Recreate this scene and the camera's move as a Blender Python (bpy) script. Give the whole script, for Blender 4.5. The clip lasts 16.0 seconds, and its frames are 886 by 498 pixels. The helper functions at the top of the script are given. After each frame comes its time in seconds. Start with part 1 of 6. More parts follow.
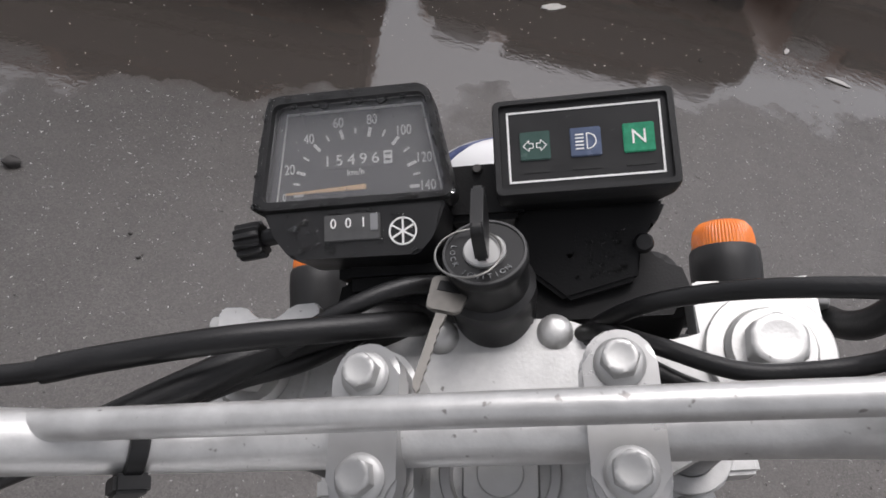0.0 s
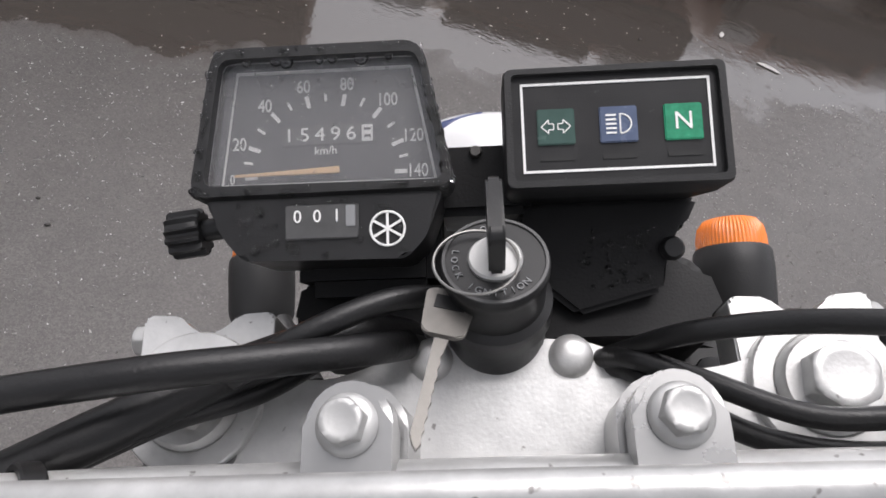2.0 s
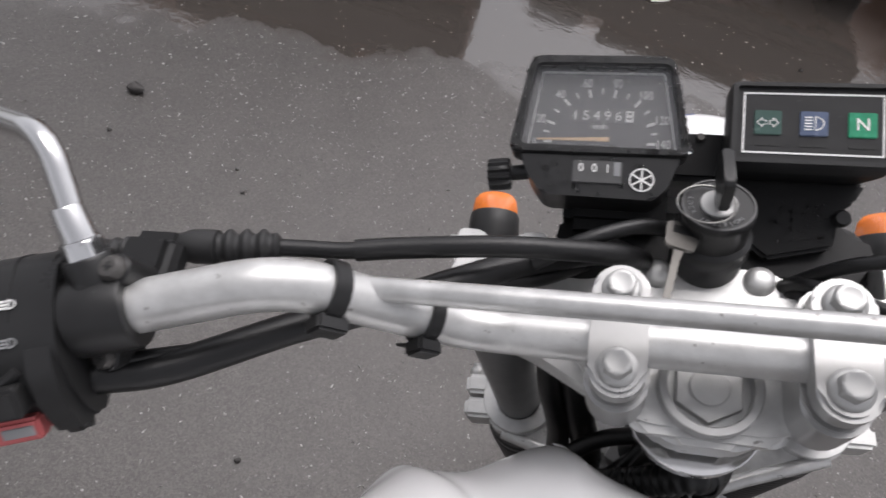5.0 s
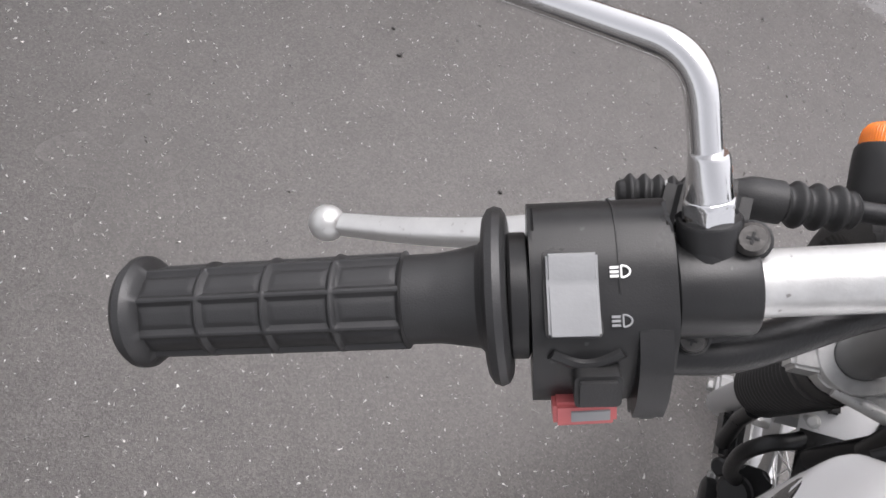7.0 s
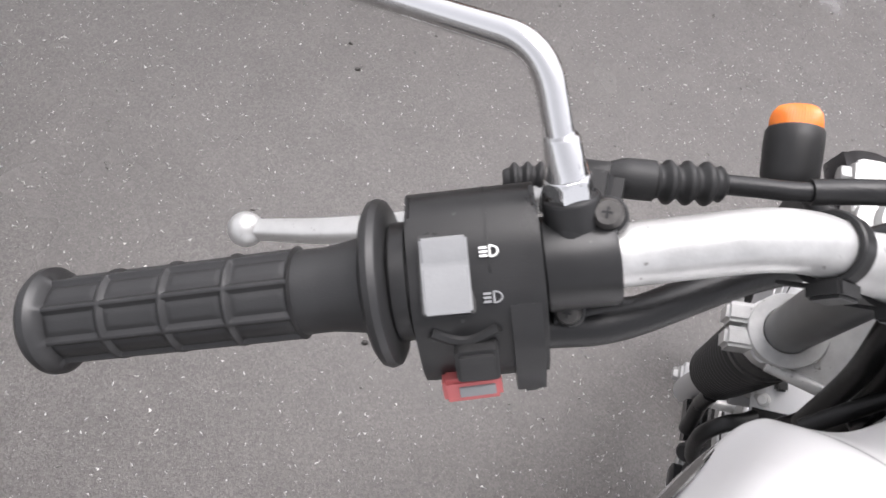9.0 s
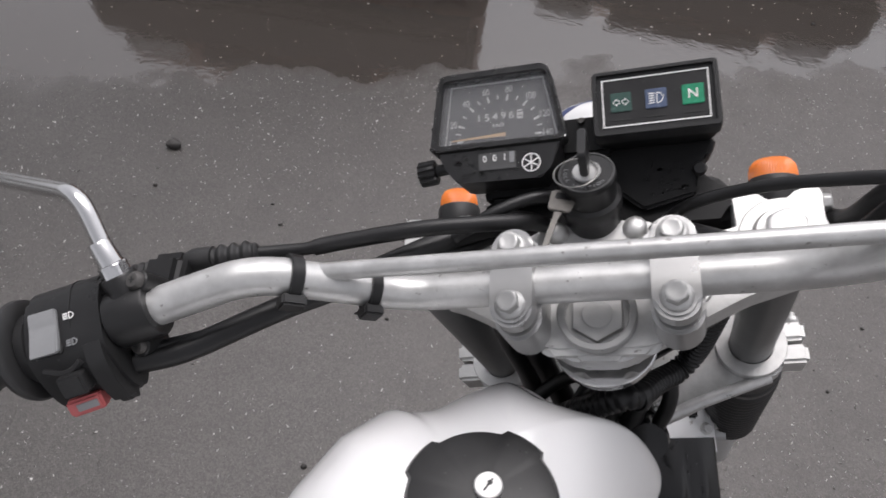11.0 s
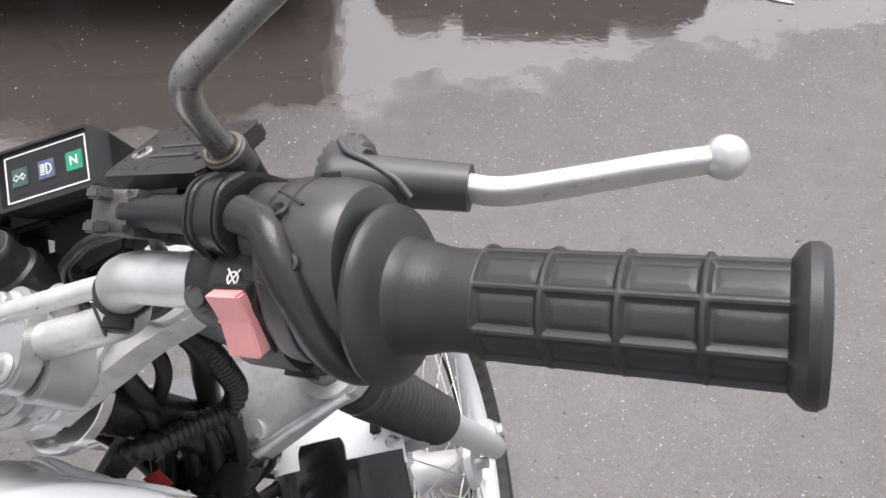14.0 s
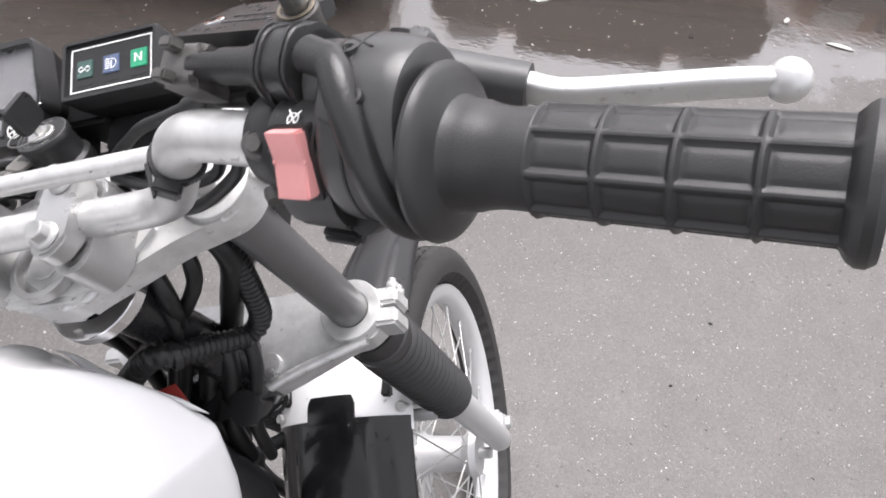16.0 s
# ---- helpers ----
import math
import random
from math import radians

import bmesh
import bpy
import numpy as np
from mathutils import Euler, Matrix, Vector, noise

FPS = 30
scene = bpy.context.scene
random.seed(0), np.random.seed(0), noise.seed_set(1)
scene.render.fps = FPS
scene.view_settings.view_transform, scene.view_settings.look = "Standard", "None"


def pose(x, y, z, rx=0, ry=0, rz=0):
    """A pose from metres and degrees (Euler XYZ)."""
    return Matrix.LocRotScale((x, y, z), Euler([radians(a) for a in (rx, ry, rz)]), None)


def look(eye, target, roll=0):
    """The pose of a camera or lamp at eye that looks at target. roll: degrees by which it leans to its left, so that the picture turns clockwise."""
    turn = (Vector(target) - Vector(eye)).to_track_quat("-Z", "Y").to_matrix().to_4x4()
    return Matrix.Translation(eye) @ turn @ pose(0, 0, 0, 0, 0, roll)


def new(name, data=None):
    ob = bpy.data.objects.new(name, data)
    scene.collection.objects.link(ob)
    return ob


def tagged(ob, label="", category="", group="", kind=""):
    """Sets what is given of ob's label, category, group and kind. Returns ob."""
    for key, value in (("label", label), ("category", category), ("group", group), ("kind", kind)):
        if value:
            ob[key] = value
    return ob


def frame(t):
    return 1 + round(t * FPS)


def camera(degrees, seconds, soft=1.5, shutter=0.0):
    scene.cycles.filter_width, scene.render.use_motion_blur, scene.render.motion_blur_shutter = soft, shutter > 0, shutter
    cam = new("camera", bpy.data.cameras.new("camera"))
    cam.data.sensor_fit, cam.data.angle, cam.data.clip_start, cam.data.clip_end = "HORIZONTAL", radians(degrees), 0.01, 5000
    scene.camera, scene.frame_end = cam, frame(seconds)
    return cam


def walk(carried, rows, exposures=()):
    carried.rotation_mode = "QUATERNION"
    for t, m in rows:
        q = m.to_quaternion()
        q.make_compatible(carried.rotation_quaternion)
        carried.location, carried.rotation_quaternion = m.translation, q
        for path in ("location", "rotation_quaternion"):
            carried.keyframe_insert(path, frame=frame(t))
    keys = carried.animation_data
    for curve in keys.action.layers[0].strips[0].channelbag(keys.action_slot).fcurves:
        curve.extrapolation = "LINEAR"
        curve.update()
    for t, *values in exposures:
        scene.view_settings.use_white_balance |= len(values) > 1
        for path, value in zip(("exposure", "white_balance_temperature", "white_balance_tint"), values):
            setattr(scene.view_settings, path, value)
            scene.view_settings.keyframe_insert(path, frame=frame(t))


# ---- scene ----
cam = camera(65.9, 16.0, 1.65, 0.3)
PATH = [
    (0, (0.0153, 0.0014, 1.2823), (0.2896, 1.3720, -0.1481), 17.39),
    (0.5, (0.0124, 0.0227, 1.2658), (0.3358, 1.3809, -0.1663), 19.04),
    (1, (0.0076, 0.0386, 1.2539), (0.4288, 1.3546, -0.1920), 22.56),
    (1.5, (-0.0052, 0.0411, 1.2475), (0.4523, 1.3453, -0.1981), 24.40),
    (2, (0.0004, 0.0491, 1.2428), (0.4883, 1.3545, -0.1917), 25.30),
    (2.5, (0.0003, 0.0520, 1.2448), (0.4909, 1.3597, -0.1866), 25.39),
    (3, (-0.0011, 0.0514, 1.2455), (0.4832, 1.3641, -0.1836), 25.25),
    (3.2, (-0.0026, 0.0503, 1.2468), (0.4775, 1.3630, -0.1837), 25.15),
    (5.3, (-0.1092, -0.0791, 1.2920), (-0.0228, 1.2115, -0.2333), 21.44),
    (5.5, (-0.1368, -0.0851, 1.2879), (-0.0864, 1.1705, -0.2680), 21.54),
    (6, (-0.1941, -0.0826, 1.2624), (-0.1823, 1.0720, -0.3706), 22.65),
    (6.5, (-0.2456, -0.0618, 1.2329), (-0.2343, 1.0024, -0.4604), 23.21),
    (7, (-0.2670, -0.0463, 1.2139), (-0.1640, 0.9144, -0.5372), 27.89),
    (7.5, (-0.2678, -0.0479, 1.2103), (-0.1500, 0.9216, -0.5350), 28.79),
    (8, (-0.2641, -0.0468, 1.2139), (-0.1439, 0.9273, -0.5287), 28.45),
    (8.2, (-0.2648, -0.0472, 1.2157), (-0.1291, 0.9293, -0.5244), 28.94),
    (10.3, (-0.093, -0.074, 1.311), (-0.001, 1.113, -0.296), 14.9),
    (10.5, (-0.067, -0.086, 1.332), (0.012, 1.149, -0.239), 13.1),
    (11, (-0.008, -0.127, 1.366), (-0.017, 1.178, -0.15), 8.4),
    (11.5, (0.05, -0.132, 1.396), (0.026, 1.211, -0.086), 4.0),
    (12, (0.114, -0.143, 1.424), (0.133, 1.228, -0.032), 0.5),
    (12.5, (0.182, -0.152, 1.435), (0.304, 1.237, 0.0), -1.1),
    (13, (0.259, -0.142, 1.426), (0.477, 1.22, -0.022), -1.4),
    (13.5, (0.314, -0.13, 1.416), (0.499, 1.226, -0.042), 1.7),
    (14, (0.325, -0.112, 1.413), (0.442, 1.235, -0.061), 2.6),
    (14.5, (0.329, -0.104, 1.408), (0.436, 1.253, -0.057), 3.6),
    (15, (0.331, -0.112, 1.4), (0.429, 1.229, -0.08), 3.9),
    (15.5, (0.326, -0.126, 1.394), (0.42, 1.227, -0.076), 4.7),
    (16, (0.319, -0.15, 1.381), (0.363, 1.226, -0.069), 7.5),
]
EXPOSURES = [(0.0, 0.0), (1.0, 0.21), (1.5, 0.28), (3.2, 0.40), (5.5, 0.14), (6.0, 0.27), (6.5, 0.42), (7.0, 0.70), (7.5, 0.88), (8.2, 1.18), (10.5, 0.22), (11.5, 0.05), (12.0, 0.09), (12.5, 0.40), (13.0, 0.55), (13.5, 0.86), (14.0, 1.02), (14.5, 1.06), (16.0, 1.25)]
walk(cam, [(t, look(eye, target, roll)) for t, eye, target, roll in PATH], [(t, stops, 6420.0, 15.0) for t, stops in EXPOSURES])

# ---- world and light: a wet, overcast day ----
world = bpy.data.worlds.new("overcast_sky")
scene.world = world
world.use_nodes = True
wt = world.node_tree
wt.nodes.clear()
sky = wt.nodes.new("ShaderNodeTexSky")
sky.sky_type, sky.sun_disc = "NISHITA", False
sky.sun_elevation, sky.sun_rotation = radians(66), radians(20)
sky.air_density, sky.dust_density, sky.ozone_density = 1.0, 4.0, 1.0
grey = wt.nodes.new("ShaderNodeHueSaturation")
grey.inputs["Saturation"].default_value = 0.12
bg = wt.nodes.new("ShaderNodeBackground")
bg.inputs["Strength"].default_value = 0.15
wo = wt.nodes.new("ShaderNodeOutputWorld")
wt.links.new(sky.outputs[0], grey.inputs["Color"])
wt.links.new(grey.outputs[0], bg.inputs["Color"])
wt.links.new(bg.outputs[0], wo.inputs["Surface"])
sun_data = bpy.data.lights.new("sun", "SUN")
sun_data.energy, sun_data.angle, sun_data.color = 1.2, radians(40), (1.0, 0.97, 0.93)
sun = new("sun", sun_data)
sun.matrix_world = look((0, 0, 8), (0.4, -1.1, 4.0))


# ---- materials ----
def node(nt, kind, **values):
    n = nt.nodes.new(kind)
    for key, value in values.items():
        n.inputs[key].default_value = value
    return n


def surface(name, colour, rough=0.5, metal=0.0, vary=0.12, scale=60.0, bump=0.0, bump_scale=400.0, rough_vary=0.1,
            coat=0.0, speck=None, speck_at=0.62, speck_scale=300.0, transmission=0.0, emit=None, emit_power=0.0, ior=1.45, spec=0.5):
    """A surface with grain and larger stains; speck: a second colour in small spots of dirt or wear."""
    m = bpy.data.materials.new(name)
    m.use_nodes = True
    nt = m.node_tree
    b = nt.nodes["Principled BSDF"]
    co = nt.nodes.new("ShaderNodeTexCoord")
    fine = node(nt, "ShaderNodeTexNoise", Scale=scale, Detail=6.0, Roughness=0.6)
    wide = node(nt, "ShaderNodeTexNoise", Scale=scale / 9, Detail=3.0)
    for n in (fine, wide):
        nt.links.new(co.outputs["Object"], n.inputs["Vector"])
    both = node(nt, "ShaderNodeMath")
    both.operation = "ADD"
    nt.links.new(fine.outputs["Fac"], both.inputs[0])
    nt.links.new(wide.outputs["Fac"], both.inputs[1])
    ramp = nt.nodes.new("ShaderNodeMapRange")
    ramp.inputs["From Min"].default_value, ramp.inputs["From Max"].default_value = 0.6, 1.4
    ramp.inputs["To Min"].default_value, ramp.inputs["To Max"].default_value = 1 - vary, 1 + vary
    nt.links.new(both.outputs[0], ramp.inputs["Value"])
    tint = nt.nodes.new("ShaderNodeMix")
    tint.data_type, tint.blend_type = "RGBA", "MULTIPLY"
    tint.inputs["Factor"].default_value = 1.0
    tint.inputs["A"].default_value = (*colour, 1)
    nt.links.new(ramp.outputs[0], tint.inputs["B"])
    last = tint.outputs["Result"]
    if speck:
        dots = node(nt, "ShaderNodeTexNoise", Scale=speck_scale, Detail=2.0)
        nt.links.new(co.outputs["Object"], dots.inputs["Vector"])
        cut = nt.nodes.new("ShaderNodeMapRange")
        cut.inputs["From Min"].default_value, cut.inputs["From Max"].default_value = speck_at, speck_at + 0.05
        nt.links.new(dots.outputs["Fac"], cut.inputs["Value"])
        mix = nt.nodes.new("ShaderNodeMix")
        mix.data_type = "RGBA"
        mix.inputs["B"].default_value = (*speck, 1)
        nt.links.new(cut.outputs[0], mix.inputs["Factor"])
        nt.links.new(last, mix.inputs["A"])
        last = mix.outputs["Result"]
    nt.links.new(last, b.inputs["Base Color"])
    rr = nt.nodes.new("ShaderNodeMapRange")
    rr.inputs["From Min"].default_value, rr.inputs["From Max"].default_value = 0.6, 1.4
    rr.inputs["To Min"].default_value, rr.inputs["To Max"].default_value = max(0.02, rough - rough_vary), min(1, rough + rough_vary)
    nt.links.new(both.outputs[0], rr.inputs["Value"])
    nt.links.new(rr.outputs[0], b.inputs["Roughness"])
    b.inputs["Metallic"].default_value = metal
    b.inputs["Coat Weight"].default_value = coat
    b.inputs["Coat Roughness"].default_value = 0.08
    b.inputs["Specular IOR Level"].default_value = spec
    b.inputs["IOR"].default_value = ior
    b.inputs["Transmission Weight"].default_value = transmission
    if emit:
        b.inputs["Emission Color"].default_value = (*emit, 1)
        b.inputs["Emission Strength"].default_value = emit_power
    if bump:
        grain = node(nt, "ShaderNodeTexNoise", Scale=bump_scale, Detail=4.0)
        nt.links.new(co.outputs["Object"], grain.inputs["Vector"])
        bu = node(nt, "ShaderNodeBump", Strength=bump, Distance=0.0006)
        nt.links.new(grain.outputs["Fac"], bu.inputs["Height"])
        nt.links.new(bu.outputs[0], b.inputs["Normal"])
    return m


SILVER = surface("silver_paint", (0.60, 0.60, 0.59), 0.36, 0.52, 0.28, 70, 0.15, 700, 0.12, speck=(0.28, 0.27, 0.26), speck_at=0.70, speck_scale=230)
CAST = surface("cast_aluminium", (0.43, 0.43, 0.425), 0.31, 0.68, 0.12, 45, 0.06, 260, 0.12, speck=(0.28, 0.27, 0.25), speck_at=0.70, speck_scale=120)
# dull grey tube, its base darkened further for the shadow between the yokes
DULL = surface("dull_fork_tube", (0.17, 0.17, 0.17), 0.38, 0.6, 0.12, 60, 0.1, 700)
LEG = surface("fork_leg_paint", (0.52, 0.52, 0.52), 0.42, 0.35, 0.08, 60, 0.1, 600)
CHROME = surface("chrome", (0.78, 0.78, 0.78), 0.12, 1.0, 0.05, 50, 0.0, 400, 0.06, speck=(0.3, 0.27, 0.24), speck_at=0.74, speck_scale=220)
WORN_CHROME = surface("worn_chrome", (0.34, 0.335, 0.32), 0.34, 0.9, 0.3, 120, 0.1, 500, 0.1, speck=(0.20, 0.185, 0.165), speck_at=0.63, speck_scale=420)
LEVER = surface("dull_lever_aluminium", (0.62, 0.62, 0.61), 0.36, 0.55, 0.14, 90, 0.2, 500, 0.12, speck=(0.48, 0.47, 0.46), speck_at=0.66, speck_scale=260)
STEEL = surface("zinc_steel", (0.52, 0.52, 0.51), 0.44, 0.6, 0.12, 120, 0.08, 600)
RUBBER = surface("black_rubber", (0.027, 0.027, 0.0274), 0.44, 0.0, 0.25, 80, 0.25, 1500, 0.1, spec=0.42)
GRIPRUBBER = surface("grip_rubber", (0.020, 0.020, 0.0205), 0.44, 0.0, 0.35, 60, 0.2, 1500, 0.12, spec=0.75)
PLASTIC = surface("black_plastic", (0.020, 0.020, 0.0204), 0.36, 0.0, 0.3, 60, 0.12, 1800, 0.14, spec=0.44, speck=(0.05, 0.05, 0.05), speck_at=0.73, speck_scale=240)
SATIN = surface("satin_black_rubber", (0.042, 0.042, 0.0425), 0.40, 0.0, 0.45, 50, 0.08, 700, 0.14, spec=0.85)
# black plastic under the instruments, with the shade there put into its colour
SHADEBLACK = surface("shaded_black_plastic", (0.010, 0.010, 0.0104), 0.50, 0.0, 0.3, 60, 0.2, 900, 0.1, spec=0.3)
GLOSSRUB = surface("damp_black_rubber", (0.020, 0.020, 0.0205), 0.33, 0.0, 0.3, 60, 0.25, 900, 0.12, spec=0.6)
GLOSSBLACK = surface("wet_black_plastic", (0.008, 0.008, 0.0085), 0.20, 0.0, 0.2, 50, 0.3, 160, 0.10, coat=0.1, spec=0.5)
FRAMEBLACK = surface("black_frame_paint", (0.014, 0.014, 0.015), 0.30, 0.0, 0.2, 50, 0.1, 200)
TANKWHITE = surface("white_tank_paint", (0.86, 0.86, 0.86), 0.22, 0.0, 0.02, 20, 0.0, 100, 0.05, coat=0.7)
FENDWHITE = surface("white_fender_plastic", (0.78, 0.78, 0.78), 0.38, 0.0, 0.04, 30, 0.05, 300, 0.08, speck=(0.45, 0.43, 0.4), speck_at=0.70, speck_scale=90)
PINKRED = surface("faded_red_plastic", (0.78, 0.35, 0.34), 0.5, 0.0, 0.08, 90, 0.1, 900)
RED = surface("red_plastic", (0.50, 0.13, 0.13), 0.45, 0.0, 0.12, 90, 0.1, 900)
GREYPLASTIC = surface("pale_grey_plastic", (0.27, 0.275, 0.28), 0.45, 0.0, 0.10, 120, 0.1, 900)
WHITEINK = surface("white_ink", (0.90, 0.90, 0.88), 0.5, 0.0, 0.05, 300)
DIMINK = surface("faded_ink", (0.022, 0.022, 0.022), 0.6, 0.0, 0.1, 300)
DIAL = surface("dial_face", (0.052, 0.052, 0.054), 0.55, 0.0, 0.1, 120)
DRUM = surface("number_drum", (0.085, 0.085, 0.085), 0.5, 0.0, 0.2, 200)
NEEDLE = surface("orange_needle", (0.92, 0.62, 0.34), 0.45, 0.0, 0.05, 200)
AMBER = surface("amber_lens", (0.90, 0.22, 0.02), 0.18, 0.0, 0.06, 120, 0.25, 300, 0.05, coat=0.4)
GREENDIM = surface("dim_green_lens", (0.045, 0.095, 0.080), 0.25, 0.0, 0.15, 200, coat=0.4)
BLUEDIM = surface("dim_blue_lens", (0.09, 0.12, 0.20), 0.25, 0.0, 0.15, 200, coat=0.4)
GREENLIT = surface("lit_green_lens", (0.02, 0.22, 0.115), 0.22, 0.0, 0.45, 420, coat=0.4, emit=(0.02, 0.45, 0.24), emit_power=0.10)
NAVY = surface("navy_decal", (0.05, 0.07, 0.18), 0.3, 0.0, 0.05, 60, coat=0.4)
CARPAINT = surface("dark_brown_car_paint", (0.150, 0.058, 0.026), 0.30, 0.0, 0.1, 6, 0.0, 50, 0.05, coat=0.3)
CARTRIM = surface("black_car_trim", (0.015, 0.015, 0.015), 0.45, 0.0, 0.2, 20)
CARGLASS = surface("car_window_glass", (0.02, 0.022, 0.024), 0.06, 0.0, 0.1, 5, rough_vary=0.02)
LENS = surface("clear_lamp_lens", (0.6, 0.6, 0.6), 0.1, 0.2, 0.1, 40)
TYRE = surface("tyre_rubber", (0.030, 0.029, 0.028), 0.62, 0.0, 0.25, 40, 0.5, 400)
RIM = surface("painted_rim", (0.66, 0.66, 0.66), 0.35, 0.3, 0.05, 40)
GOLDRING = surface("brass_washer", (0.20, 0.17, 0.13), 0.35, 0.7, 0.1, 100)
WIRE = surface("wire_sleeve", (0.011, 0.011, 0.0115), 0.36, 0.0, 0.25, 120, 0.3, 700)
KEYSTEEL = surface("tarnished_key_steel", (0.20, 0.19, 0.175), 0.42, 0.6, 0.25, 150, 0.1, 600)
DECALRED = surface("red_sticker", (0.45, 0.06, 0.05), 0.4, 0.0, 0.1, 200)
CHIP = surface("pale_stone_chip", (0.62, 0.61, 0.59), 0.5, 0.0, 0.3, 30)
island = CHIP.node_tree.nodes.new("ShaderNodeNewGeometry")
tone = CHIP.node_tree.nodes.new("ShaderNodeValToRGB")
tone.color_ramp.elements[0].color, tone.color_ramp.elements[1].color = (0.09, 0.085, 0.08, 1), (0.56, 0.545, 0.52, 1)
CHIP.node_tree.links.new(island.outputs["Random Per Island"], tone.inputs["Fac"])
CHIP.node_tree.links.new(tone.outputs[0], CHIP.node_tree.nodes["Principled BSDF"].inputs["Base Color"])
DARKSTEEL = surface("dirty_screw_steel", (0.12, 0.115, 0.11), 0.42, 0.55, 0.4, 200, 0.3, 700, spec=0.4)
PEBBLE = surface("dark_pebble", (0.035, 0.032, 0.03), 0.6, 0.0, 0.3, 90, 0.5, 300)
SCRAP = surface("worn_white_scrap", (0.42, 0.41, 0.39), 0.6, 0.0, 0.25, 60, 0.4, 200)


def clear_glass():
    """A flat instrument glass: mostly see-through, with a gloss."""
    m = bpy.data.materials.new("instrument_glass")
    m.use_nodes = True
    nt = m.node_tree
    nt.nodes.clear()
    out = nt.nodes.new("ShaderNodeOutputMaterial")
    see, gloss, mix, fr = (nt.nodes.new(k) for k in ("ShaderNodeBsdfTransparent", "ShaderNodeBsdfGlossy", "ShaderNodeMixShader", "ShaderNodeFresnel"))
    see.inputs[0].default_value = (0.93, 0.93, 0.93, 1)
    co = nt.nodes.new("ShaderNodeTexCoord")
    mist = node(nt, "ShaderNodeTexNoise", Scale=900.0, Detail=4.0)
    nt.links.new(co.outputs["Object"], mist.inputs["Vector"])
    rr = nt.nodes.new("ShaderNodeMapRange")
    rr.inputs["From Min"].default_value, rr.inputs["From Max"].default_value = 0.45, 0.7
    rr.inputs["To Min"].default_value, rr.inputs["To Max"].default_value = 0.03, 0.3
    nt.links.new(mist.outputs["Fac"], rr.inputs["Value"])
    nt.links.new(rr.outputs[0], gloss.inputs["Roughness"])
    fr.inputs["IOR"].default_value = 1.5
    nt.links.new(fr.outputs[0], mix.inputs[0])
    nt.links.new(see.outputs[0], mix.inputs[1])
    nt.links.new(gloss.outputs[0], mix.inputs[2])
    # a mist of rain on the glass; its pale veil also stands in for reflected sky
    haze, film = nt.nodes.new("ShaderNodeBsdfDiffuse"), nt.nodes.new("ShaderNodeMixShader")
    haze.inputs[0].default_value = (0.8, 0.8, 0.82, 1)
    veil = nt.nodes.new("ShaderNodeMapRange")
    veil.inputs["From Min"].default_value, veil.inputs["From Max"].default_value = 0.4, 0.7
    veil.inputs["To Min"].default_value, veil.inputs["To Max"].default_value = 0.06, 0.13
    nt.links.new(mist.outputs["Fac"], veil.inputs["Value"])
    nt.links.new(veil.outputs[0], film.inputs[0])
    nt.links.new(mix.outputs[0], film.inputs[1])
    nt.links.new(haze.outputs[0], film.inputs[2])
    nt.links.new(film.outputs[0], out.inputs["Surface"])
    return m


GLASS = clear_glass()
DROP = surface("water_drop", (0.9, 0.9, 0.9), 0.04, 0.0, 0.0, 50, rough_vary=0.02, transmission=1.0, ior=1.33)


